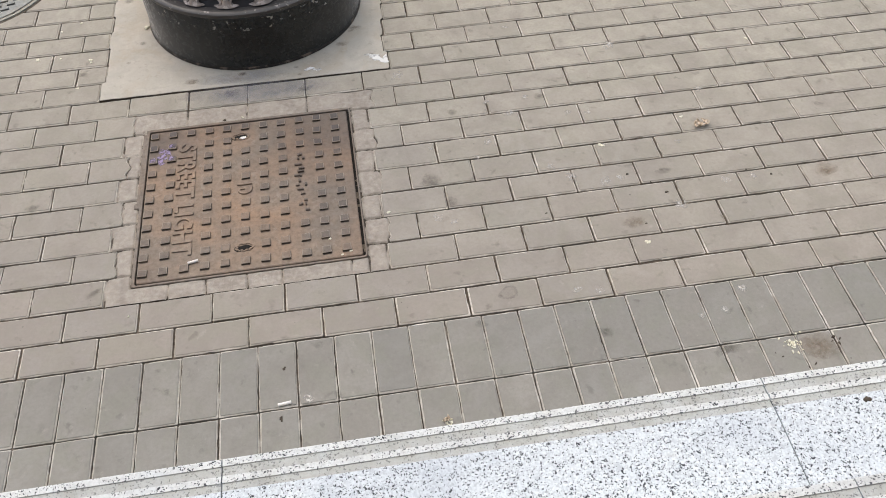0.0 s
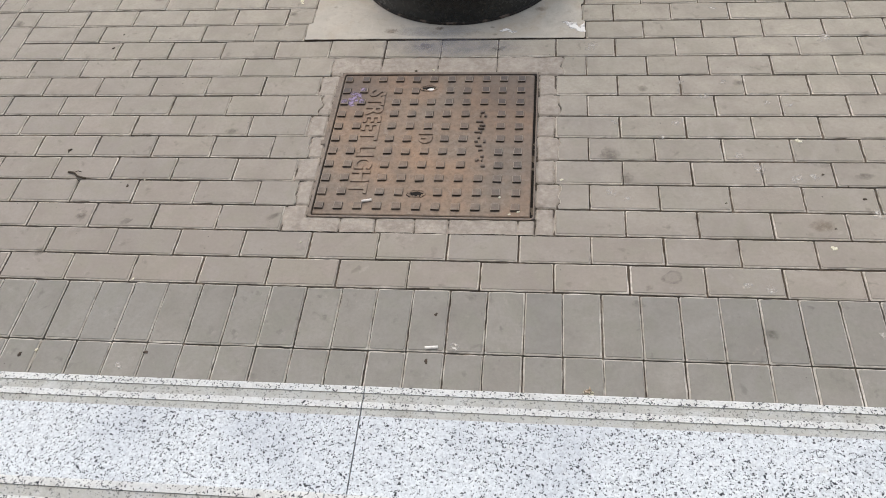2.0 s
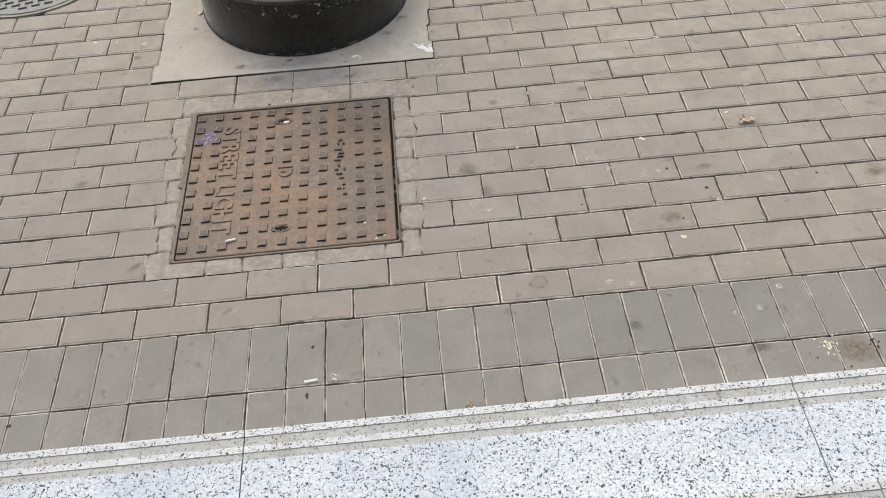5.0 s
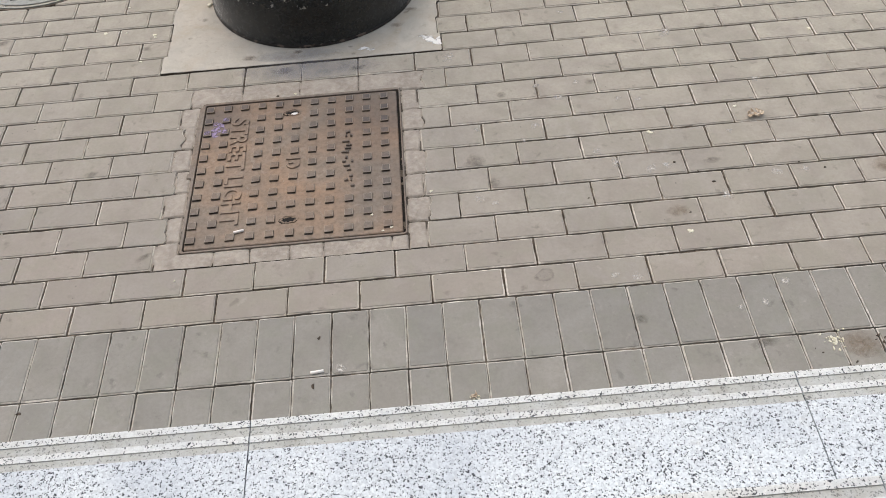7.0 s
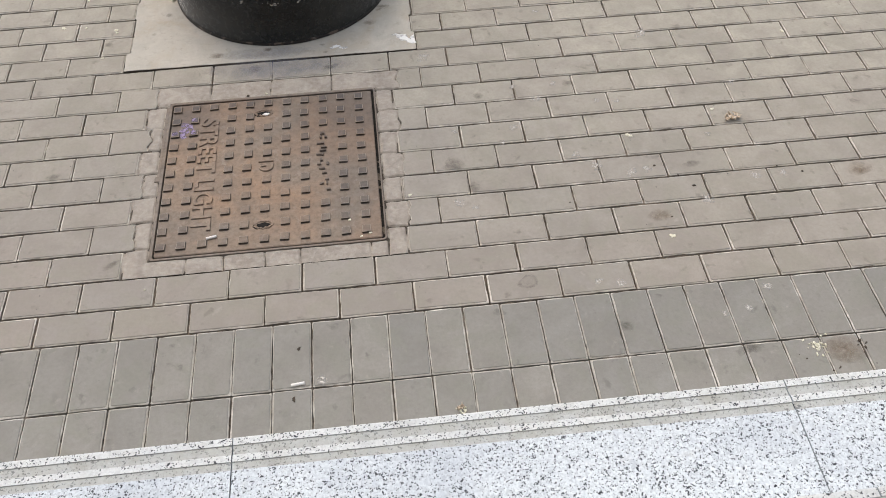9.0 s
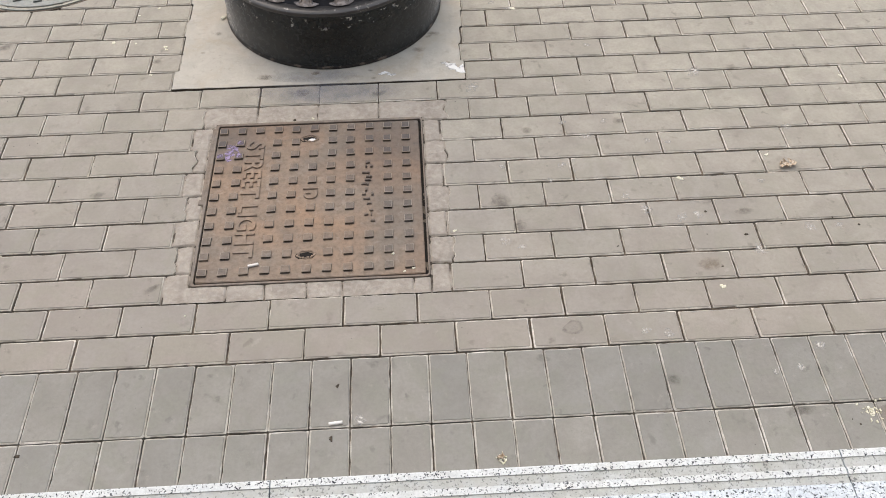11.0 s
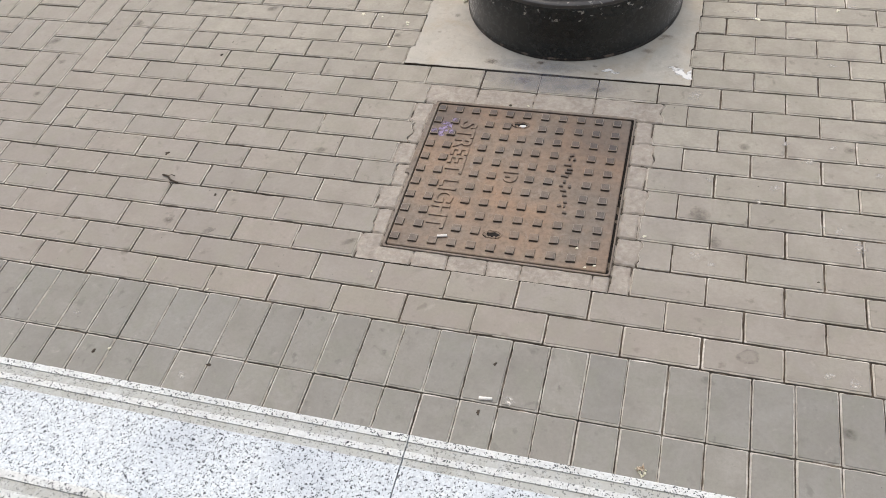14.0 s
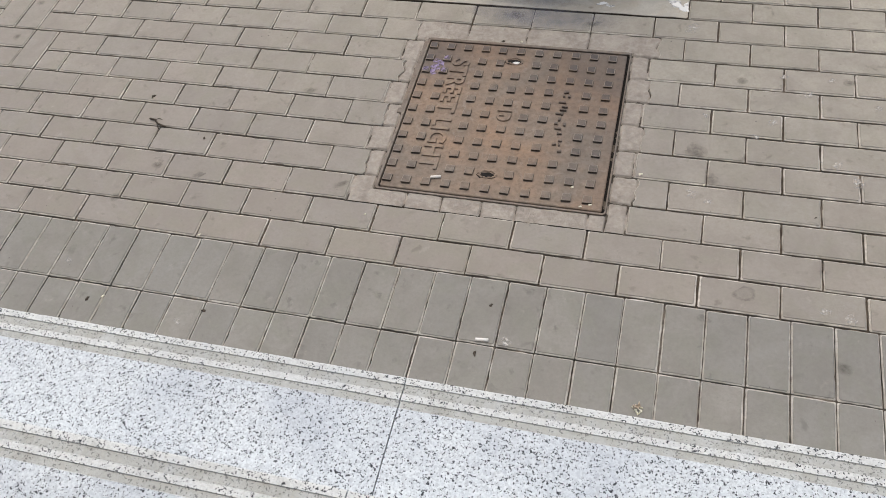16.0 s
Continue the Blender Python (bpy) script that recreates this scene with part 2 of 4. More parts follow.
RUST = iron_material("rusty_cast_iron", (0.315, 0.208, 0.132), (0.120, 0.092, 0.068), (0.250, 0.205, 0.158), 0.49, 1.0)
FRAME = iron_material("dull_frame_iron", (0.215, 0.165, 0.122), (0.105, 0.085, 0.066), (0.235, 0.200, 0.162), 0.5)
STUD = iron_material("worn_stud_iron", (0.275, 0.190, 0.128), (0.110, 0.086, 0.066), (0.210, 0.176, 0.140), 0.50, 1.7)
STUD_RIM = iron_material("rubbed_stud_edge", (0.33, 0.25, 0.18), (0.20, 0.158, 0.118), (0.37, 0.32, 0.265), 0.5)
# near-black colour paints the shade on the studs' sides and at their feet
STUD_FOOT = iron_material("shaded_stud_foot", (0.090, 0.064, 0.044), (0.040, 0.030, 0.022), (0.062, 0.050, 0.040), 0.5)
DISC = iron_material("pale_worn_iron", (0.345, 0.345, 0.305), (0.19, 0.19, 0.165), (0.315, 0.320, 0.290), 0.5)
# darker copy of the tread iron, painting shade onto the bars' sides
TREAD_FOOT = iron_material("shaded_tread_foot", (0.17, 0.165, 0.145), (0.08, 0.078, 0.068), (0.14, 0.14, 0.125), 0.5)
TREAD = iron_material("dull_tread_iron", (0.33, 0.33, 0.29), (0.15, 0.15, 0.13), (0.30, 0.30, 0.27), 0.5)
STEEL = iron_material("worn_grey_iron", (0.40, 0.385, 0.315), (0.20, 0.20, 0.165), (0.38, 0.385, 0.325), 0.5)


def paint_material(name, colour, chip, amount, size=46.0, gloss=0.0, dusty=0.0):
    k = Mat(name)
    f = k.noise(size, 6.0, 0.7, warp=0.4)
    c = k.mix(k.step(k.noise(11.0, 5.0, 0.6), 0.4, 0.75, 0.0, 0.4), colour, (0.013, 0.0135, 0.012))
    c = k.mix(k.step(f, amount, amount + 0.05), c, chip)
    k.bump(k.noise(90.0, 5.0), 0.25, 0.002)
    k.b.inputs["Sheen Weight"].default_value, k.b.inputs["Sheen Roughness"].default_value = dusty, 0.45
    return k.done(c, k.step(f, 0.3, 0.7, 0.30 - gloss, 0.5 - gloss), spec=0.3 + gloss)


BLACK = paint_material("black_gloss_paint", (0.0042, 0.0062, 0.0052), (0.26, 0.235, 0.20), 0.685, 60.0, 0.15, 0.30)
DULL = paint_material("dusty_black_paint", (0.060, 0.055, 0.056), (0.26, 0.235, 0.21), 0.66, 60.0, 0.0, 0.3)
WORN = paint_material("worn_black_paint", (0.078, 0.073, 0.069), (0.44, 0.40, 0.36), 0.61, 55.0, 0.04)
SCUFF = paint_material("scuffed_ornament", (0.33, 0.275, 0.235), (0.52, 0.45, 0.40), 0.50)
RIMRUST = paint_material("rusty_foot_paint", (0.030, 0.025, 0.021), (0.15, 0.115, 0.088), 0.56, 24.0)


def plain_material(name, a, b, rough, scale=60.0):
    k = Mat(name)
    k.bump(k.noise(scale * 5), 0.4, 0.001)
    return k.done(k.mix(k.step(k.noise(scale, 4.0), 0.35, 0.65), a, b), rough, spec=0.3)


PAPER = plain_material("cigarette_paper", (0.82, 0.79, 0.74), (0.70, 0.66, 0.60), 0.85)
TAN = plain_material("filter_pale", (0.78, 0.72, 0.64), (0.82, 0.78, 0.72), 0.9)
DRY = plain_material("dry_leaf", (0.64, 0.55, 0.43), (0.40, 0.29, 0.19), 0.9, 120.0)
TWIG = plain_material("dark_bark", (0.05, 0.038, 0.028), (0.09, 0.07, 0.05), 0.9, 120.0)
CRUMB = plain_material("pale_crumbs", (0.78, 0.75, 0.62), (0.58, 0.53, 0.36), 0.9, 220.0)
PIT = plain_material("black_gap_dirt", (0.012, 0.010, 0.008), (0.02, 0.017, 0.014), 0.95)


def film_material(name, colour, cover, scale, soft=0.18, bias=0.0, rim=None):
    """A thin, broken film of dirt or paint that lets the ground show through and thins out towards its rim."""
    k = Mat(name)
    a = k.step(k.noise(scale, 5.0, 0.6, warp=0.4), 0.5 - bias - soft, 0.5 - bias + soft, 0.0, cover)
    if rim:
        axis = k.t.nodes.new("ShaderNodeSeparateXYZ")
        k.link(k.t.nodes.new("ShaderNodeTexCoord").outputs["Generated"], axis.inputs[0])
        x, y = (k.math("SUBTRACT", axis.outputs[i], 0.5) for i in (0, 1))
        d = k.math("SQRT", k.math("ADD", k.math("MULTIPLY", x, x), k.math("MULTIPLY", y, y)))
        d = k.math("ADD", d, k.math("MULTIPLY", k.math("SUBTRACT", k.noise(70.0, 4.0, 0.6), 0.5), 0.35))
        a = k.math("MULTIPLY", a, k.step(d, rim[0], rim[1], 1.0, 0.0))
        if len(rim) > 2:
            a = k.math("MULTIPLY", a, k.step(d, rim[2] - 0.10, rim[2], 0.35, 1.0))
    return k.done(colour, 0.85, spec=0.25, alpha=a)


SPILL = film_material("white_paint_spill", (0.80, 0.78, 0.73), 1.0, 45.0, 0.12, 0.08)
DUST = film_material("pale_smear", (0.68, 0.64, 0.57), 0.85, 130.0, 0.10, -0.03, (0.16, 0.50))
OIL = film_material("dark_stain", (0.115, 0.098, 0.08), 0.48, 60.0, 0.24, 0.08, (0.14, 0.46))
BROWN = film_material("brown_stain", (0.22, 0.150, 0.09), 0.55, 45.0, 0.2, 0.05, (0.12, 0.48))
BLUISH = film_material("bluish_stain", (0.290, 0.290, 0.320), 0.38, 16.0, 0.25, 0.12, (0.20, 0.52))
RING = film_material("ring_stain", (0.115, 0.098, 0.08), 0.30, 60.0, 0.24, 0.12, (0.38, 0.48, 0.36))
PURPLE = film_material("lilac_paint", (0.32, 0.255, 0.38), 0.92, 60.0, 0.10)

FLAKES = film_material("flaked_paint", (0.46, 0.43, 0.38), 1.0, 52.0, 0.02, -0.125)


# ---- mesh helpers ----
def mesh_of(name, verts, faces, mats=(), slots=None):
    me = bpy.data.meshes.new(name)
    me.from_pydata(verts, [], faces)
    for m in mats:
        me.materials.append(m)
    if slots:
        for p, s in zip(me.polygons, slots):
            p.material_index = s
    me.update()
    return me


def part(name, bm, material, parent=None, label=""):
    me = bpy.data.meshes.new(name)
    bmesh.ops.recalc_face_normals(bm, faces=bm.faces[:])
    bm.to_mesh(me)
    bm.free()
    me.materials.append(material)
    ob = new(name, me)
    ob.parent = parent
    return tagged(ob, label)


def smooth(ob, angle=40):
    for p in ob.data.polygons:
        p.use_smooth = True
    ob.data.set_sharp_from_angle(angle=radians(angle))
    return ob


def prism(outline, top, chamfer, depth, drop=0.0035):
    """Verts and faces of a piece with a chamfered top edge over a convex outline."""
    n = len(outline)
    cx, cy = sum(p[0] for p in outline) / n, sum(p[1] for p in outline) / n
    inner = []
    for i in range(n):
        (ax, ay), (bx, by), (px, py) = outline[i - 1], outline[(i + 1) % n], outline[i]
        ux, uy = px - ax, py - ay
        vx, vy = bx - px, by - py
        lu, lv = math.hypot(ux, uy), math.hypot(vx, vy)
        nx, ny = -uy / lu - vy / lv, ux / lu + vx / lv
        q = nx * nx + ny * ny
        inner.append((px + 2 * chamfer * nx / q, py + 2 * chamfer * ny / q) if q > 0.4 else (px, py))
    verts = [(x, y, top - depth) for x, y in outline] + [(x, y, top - drop) for x, y in outline] + [(x, y, top) for x, y in inner]
    faces = []
    for i in range(n):
        j = (i + 1) % n
        faces += [(i, j, n + j, n + i), (n + i, n + j, 2 * n + j, 2 * n + i)]
    faces.append(tuple(range(2 * n, 3 * n)))
    return verts, faces


def box(bm, x0, x1, y0, y1, z0, z1, bevel=0.0):
    made = bmesh.ops.create_cube(bm, size=1.0, matrix=Matrix.LocRotScale(((x0 + x1) / 2, (y0 + y1) / 2, (z0 + z1) / 2), None, (x1 - x0, y1 - y0, z1 - z0)))
    if bevel:
        edges = {e for v in made["verts"] for e in v.link_edges}
        bmesh.ops.bevel(bm, geom=list(edges), offset=bevel, segments=1, affect="EDGES")


def lathe(bm, profile, n, cx=0.0, cy=0.0):
    rings = [[bm.verts.new((cx + r * math.cos(2 * math.pi * i / n), cy + r * math.sin(2 * math.pi * i / n), z)) for i in range(n)] for r, z in profile]
    for a, b in zip(rings, rings[1:]):
        for i in range(n):
            bm.faces.new((a[i], a[(i + 1) % n], b[(i + 1) % n], b[i]))
    return rings


# ---- ground, steps, wall ----
bm = bmesh.new()
bmesh.ops.create_grid(bm, x_segments=1, y_segments=1, size=200.0, matrix=Matrix.Translation((0, 0, -0.05)))
tagged(part("ground", bm, EARTH), "wide paved ground around the pavement", "ground", kind="structure")

U0, P = 0.076, 0.1          # a joint of the first course; half a paver's length
FIELD_X0, FIELD_X1, FIELD_Y1 = -3.1, 4.3, 2.9


def sand_bed(name, y0, y1, low, high, material):
    """Bedding sand, swept out of some joints and lying high in others."""
    h = 0.012
    nx, ny = round((FIELD_X1 - FIELD_X0) / h), round((y1 - y0) / h)
    verts = []
    for j in range(ny + 1):
        for i in range(nx + 1):
            p = Vector((FIELD_X0 + (FIELD_X1 - FIELD_X0) * i / nx, y0 + (y1 - y0) * j / ny, 0))
            q = 0.5 + 0.6 * noise.noise(p * 7.0) + 0.7 * noise.noise(p * 38.0)
            p.z = low + (high - low) * max(0.0, min(1.0, q))
            verts.append(p)
    w = nx + 1
    faces = [(j * w + i, j * w + i + 1, (j + 1) * w + i + 1, (j + 1) * w + i) for j in range(ny) for i in range(nx)]
    ob = new(name, mesh_of(name, verts, faces, (material,)))
    for poly in ob.data.polygons:
        poly.use_smooth = True
    return ob


pavement = tagged(sand_bed("pavement", -0.001, FIELD_Y1, -0.0150, -0.0046, SAND), "taupe concrete block pavement in running bond with sanded joints", "pavement", kind="structure")
border = tagged(sand_bed("pavement_border", -0.402, 0.0, -0.0150, -0.0044, BORDER_SAND), "grey soldier course of concrete blocks along the granite step", "pavement", kind="structure")

JOINT0, SLAB_LEN, RISE = 0.651, 1.225, 0.174


def step_profile(nose, back, base, top):
    """The section of a step stone with two shallow grooves behind its rounded nose."""
    g = 0.0028
    return [(nose - 0.004, base), (nose, base + 0.004), (nose, top - 0.004), (nose - 0.001, top - 0.001), (nose - 0.004, top),
            (nose - 0.0185, top), (nose - 0.0190, top - g), (nose - 0.0395, top - g), (nose - 0.0415, top),
            (nose - 0.0570, top), (nose - 0.0575, top - g), (nose - 0.0745, top - g), (nose - 0.0765, top),
            (back, top), (back, base)]


def granite_step(name, nose, back, base, top, label):
    bm = bmesh.new()
    box(bm, JOINT0 - 7 * SLAB_LEN, JOINT0 + 6 * SLAB_LEN, back + 0.01, nose - 0.02, base + 0.002, top - 0.02)
    step = tagged(part(name, bm, SAND), label, "step", kind="structure")
    prof = step_profile(nose, back, base, top)
    n = len(prof)
    half = SLAB_LEN / 2 - 0.0013
    verts = [(s * half, y, z) for s in (-1, 1) for y, z in prof]
    faces = [(i, (i + 1) % n, n + (i + 1) % n, n + i) for i in range(n)] + [tuple(range(n))[::-1], tuple(range(n, 2 * n))]
    slots = [1 if i in (5, 6, 7, 9 + 0, 10, 11) else 0 for i in range(n)] + [0, 0]
    slots[8], slots[9] = 0, 1
    for i in (2, 3, 4, 8):
        slots[i] = 2
    me = mesh_of("step_stone", verts, faces, (GRANITE, GROOVE, NOSE), slots)
    for i in range(-7, 6):
        ob = new("step_stone", me)
        ob.parent = step
        ob.location = (JOINT0 + (i + 0.5) * SLAB_LEN, random.uniform(-0.0006, 0.0006), random.uniform(-0.0005, 0.0005))
    return step


granite_step("step_lower", -0.403, -0.750, -0.05, RISE, "white speckled granite step with two grooves along its nose")
granite_step("step_upper", -0.729, -1.06, RISE + 0.0, 2 * RISE, "white speckled granite upper step with two grooved lines")

bm = bmesh.new()
box(bm, JOINT0 - 7 * SLAB_LEN, JOINT0 + 6 * SLAB_LEN, -3.3, -1.0635, -0.05, 2 * RISE - 0.03)
landing = tagged(part("landing", bm, SAND), "white granite landing at the top of the steps", "landing", kind="structure")
v, f = prism([(-0.61, -0.37), (0.61, -0.37), (0.61, 0.37), (-0.61, 0.37)], 2 * RISE, 0.002, 0.03, 0.001)
me = mesh_of("floor_stone", v, f, (GRANITE,))
for i in range(-7, 6):
    for j in range(3):
        ob = new("floor_stone", me)
        ob.parent, ob.location = landing, (JOINT0 + (i + 0.5) * SLAB_LEN, -1.4365 - 0.743 * j, 0)

# unseen wall, added to darken the drum's reflection and south-facing sides
bm = bmesh.new()
box(bm, JOINT0 - 7 * SLAB_LEN, JOINT0 + 6 * SLAB_LEN, -3.6, -3.3, -0.05, 6.0)
tagged(part("wall_south", bm, DARK_WALL), "plain unseen wall added behind the landing", "wall", kind="structure")

# ---- lamp post on its concrete slab ----
SX0, SX1, SY0, SY1 = 0.174, 1.176, 1.103, 2.06
WEST = {12: 0.170, 13: 0.183, 14: 0.180, 15: 0.174, 16: 0.179, 17: 0.170, 18: 0.178, 19: 0.169, 20: 0.175}
EAST = {12: 1.176, 13: 1.165, 14: 1.173, 15: 1.183, 16: 1.188, 17: 1.178, 18: 1.186, 19: 1.179, 20: 1.186}
edge = random.Random(8)


def side(ends, k, out):
    """Points of the slab's side along one course, ragged against the cut blocks."""
    y0, y1 = max(SY0, (k - 1) * 0.1) + 0.004, min(SY1, k * 0.1) - 0.004
    return [(ends[k] + out * edge.uniform(-0.0018, 0.0012), y0 + (y1 - y0) * q / 4) for q in range(5)]


outline = [(WEST[12] + 0.003 + 0.998 * q / 24, SY0 + 0.0012 - 0.0032 * q / 24 + edge.uniform(-0.0012, 0.0012)) for q in range(25)]
for k in range(12, 21):
    outline += side(EAST, k, 1)
for k in range(20, 11, -1):
    outline += side(WEST, k, -1)[::-1]
v, f = prism(outline, 0.0015, 0.0018, 0.06, 0.0015)
slab = new("concrete_slab", mesh_of("concrete_slab", v, f, (SLAB, GROUT), [1, 0] * len(outline) + [0]))
tagged(slab, "pale cast concrete slab set flush into the pavement", "slab")

LX, LY, LR = 0.712, 1.579, 0.398
post = tagged(new("lamp_post"), "black painted cast iron lamp post base with worn leaf ornament", "lamp post")
post.location = (LX, LY, 0.002)
bm = bmesh.new()
lathe(bm, [(LR - 0.012, 0.0), (LR + 0.001, 0.0), (LR + 0.003, 0.006), (LR + 0.001, 0.013), (LR - 0.001, 0.020), (LR - 0.002, 0.205), (LR - 0.005, 0.212), (LR - 0.02, 0.214)], 96)
smooth(part("drum", bm, BLACK, post))
bm = bmesh.new()
lathe(bm, [(LR + 0.0002, 0.160), (LR + 0.0002, 0.185), (LR + 0.0002, 0.203)], 96)
smooth(part("flaked_paint", bm, FLAKES, post, "pale flaked paint under the rim"))
bm = bmesh.new()
lathe(bm, [(LR + 0.0005, 0.0005), (LR + 0.0045, 0.001), (LR + 0.0048, 0.007), (LR + 0.0022, 0.0115)], 96)
smooth(part("foot_ring", bm, RIMRUST, post, "rust-stained foot ring"))
bm = bmesh.new()
lathe(bm, [(LR - 0.03, 0.2125), (LR - 0.003, 0.2085), (LR + 0.001, 0.217), (LR + 0.001, 0.224), (LR - 0.005, 0.229), (LR - 0.016, 0.230), (LR - 0.022, 0.227), (LR - 0.030, 0.226), (LR - 0.05, 0.226)], 96)
smooth(part("rim", bm, WORN, post, "worn moulded rim"))
bm = bmesh.new()
lathe(bm, [(LR - 0.04, 0.224), (LR - 0.05, 0.245), (LR - 0.075, 0.30), (LR - 0.13, 0.38), (LR - 0.20, 0.45), (LR - 0.26, 0.50), (LR - 0.27, 0.53), (LR - 0.255, 0.545), (LR - 0.255, 0.57), (LR - 0.29, 0.585)], 72)
smooth(part("bell", bm, DULL, post, "dusty dark grey bell"))
bm = bmesh.new()
rings = lathe(bm, [(LR - 0.288, 0.583), (LR - 0.300, 0.62), (LR - 0.305, 1.4), (LR - 0.315, 2.4)], 48)
bm.faces.new(rings[-1])
smooth(part("shaft", bm, BLACK, post))

# a leaf of the ornament: a waisted tongue with a flared foot, following the bell
OUT = [(0.0, 0.043), (0.0035, 0.042), (0.0060, 0.028), (0.0095, 0.017), (0.0130, 0.0125), (0.018, 0.0100), (0.030, 0.0080), (0.065, 0.0075), (0.090, 0.012), (0.115, 0.018), (0.140, 0.012), (0.155, 0.002)]
BELL = [(0.0, LR - 0.036), (0.02, LR - 0.045), (0.08, LR - 0.072), (0.165, LR - 0.128)]


def bell_radius(h):
    for (a, ra), (b, rb) in zip(BELL, BELL[1:]):
        if h <= b:
            return ra + (rb - ra) * (h - a) / (b - a)
    return BELL[-1][1]


bm = bmesh.new()
grid = []
for h, w in OUT:
    row = []
    for s in (-1.0, -0.55, 0.0, 0.55, 1.0):
        r = bell_radius(h) + 0.008 * (1 - s ** 4) + 0.002 * (abs(s) < 0.1) - 0.006 * (abs(s) == 1.0)
        a = s * w / bell_radius(h)
        row.append(bm.verts.new((r * math.cos(a), r * math.sin(a), 0.232 + h)))
    grid.append(row)
for a, b in zip(grid, grid[1:]):
    for i in range(4):
        bm.faces.new((a[i], a[i + 1], b[i + 1], b[i]))
leaf0 = smooth(part("leaf", bm, SCUFF, post, "worn raised leaf with flared foot"), 60)
for i in range(19):
    ob = leaf0 if i == 0 else leaf0.copy()
    if i:
        scene.collection.objects.link(ob)
    ob.rotation_euler = (0, 0, radians(-80.5) + 2 * math.pi * i / 19)

# low arches that spring from leaf to leaf
bm = bmesh.new()
grid = []
for q in range(15):
    a = radians(-22 + 224 * q / 14)
    row = []
    for off, lift in ((-0.0046, -0.004), (-0.0026, 0.0060), (0.0026, 0.0060), (0.0046, -0.004)):
        along, h = (0.0420 + off) * math.cos(a), 0.0135 + (0.0215 + off) * math.sin(a)
        r = bell_radius(max(0.0, h))
        row.append(bm.verts.new(((r + lift) * math.cos(along / r), (r + lift) * math.sin(along / r), 0.232 + h)))
    grid.append(row)
for a, b in zip(grid, grid[1:]):
    for i in range(3):
        bm.faces.new((a[i], a[i + 1], b[i + 1], b[i]))
arch0 = smooth(part("arch", bm, SCUFF, post, "worn raised arch"), 60)
for i in range(19):
    ob = arch0 if i == 0 else arch0.copy()
    if i:
        scene.collection.objects.link(ob)
    ob.rotation_euler = (0, 0, radians(-80.5) + 2 * math.pi * (i + 0.5) / 19)

# ---- square street light cover ----
CX0, CX1, CY0, CY1 = 0.347, 1.018, 0.253, 0.916
cover = tagged(new("access_cover"), "rusty square cast iron street light access cover", "manhole cover")
cover.location = (0, 0, 0)
def rounded(x0, x1, y0, y1, r, n=5):
    pts = []
    for cx, cy, a0 in ((x1 - r, y0 + r, -90), (x1 - r, y1 - r, 0), (x0 + r, y1 - r, 90), (x0 + r, y0 + r, 180)):
        pts += [(cx + r * math.cos(radians(a0 + 90 * q / n)), cy + r * math.sin(radians(a0 + 90 * q / n))) for q in range(n + 1)]
    return pts


def ring_frame(bm, outer, inner, z0, z1):
    """A flat frame between two outlines of the same number of points, with softened top edges."""
    loops = []
    for pts, z in ((outer, z0), (outer, z1 - 0.0012), ([(x * 0.88 + u_ * 0.12, y * 0.88 + v_ * 0.12) for (x, y), (u_, v_) in zip(outer, inner)], z1),
                   ([(x * 0.12 + u_ * 0.88, y * 0.12 + v_ * 0.88) for (x, y), (u_, v_) in zip(outer, inner)], z1), (inner, z1 - 0.0012), (inner, z0)):
        loops.append([bm.verts.new((x, y, z)) for x, y in pts])
    for a, b in zip(loops, loops[1:]):
        for i in range(len(a)):
            bm.faces.new((a[i], a[(i + 1) % len(a)], b[(i + 1) % len(a)], b[i]))


bm = bmesh.new()
ring_frame(bm, rounded(CX0, CX1, CY0, CY1, 0.012), rounded(CX0 + 0.0095, CX1 - 0.0048, CY0 + 0.0070, CY1 - 0.011, 0.007), -0.06, 0.002)
part("cover_frame", bm, FRAME, cover, "dull iron frame with rounded corners")
bm = bmesh.new()
box(bm, CX0 - 0.010, CX0 + 0.001, 0.578, CY1 - 0.018, -0.03, 0.0006, 0.002)
box(bm, CX0 - 0.016, CX0 + 0.004, 0.560, 0.584, -0.02, 0.0016, 0.003)
part("hinge_lug", bm, FRAME, cover, "raised hinge lug on the frame")
bm = bmesh.new()
box(bm, CX0 + 0.004, CX1 - 0.003, CY0 + 0.003, CY1 - 0.004, -0.03, -0.0075)
part("cover_seat", bm, PIT, cover, "dark dirt-filled seat")
PX0, PX1, PY0, PY1 = CX0 + 0.0130, CX1 - 0.0128, CY0 + 0.0128, CY1 - 0.0145
v, f = prism(rounded(PX0, PX1, PY0, PY1, 0.006, 3), 0.0, 0.003, 0.03, 0.002)
plate = new("cover_plate", mesh_of("cover_plate", v, f, (RUST,)))
plate.parent = cover

KX0, KY0, KX, KY = 0.3765, 0.2985, 0.0585, 0.0578
HOLES = ((0.655, 0.833), (0.665, 0.352))
STUDS = []
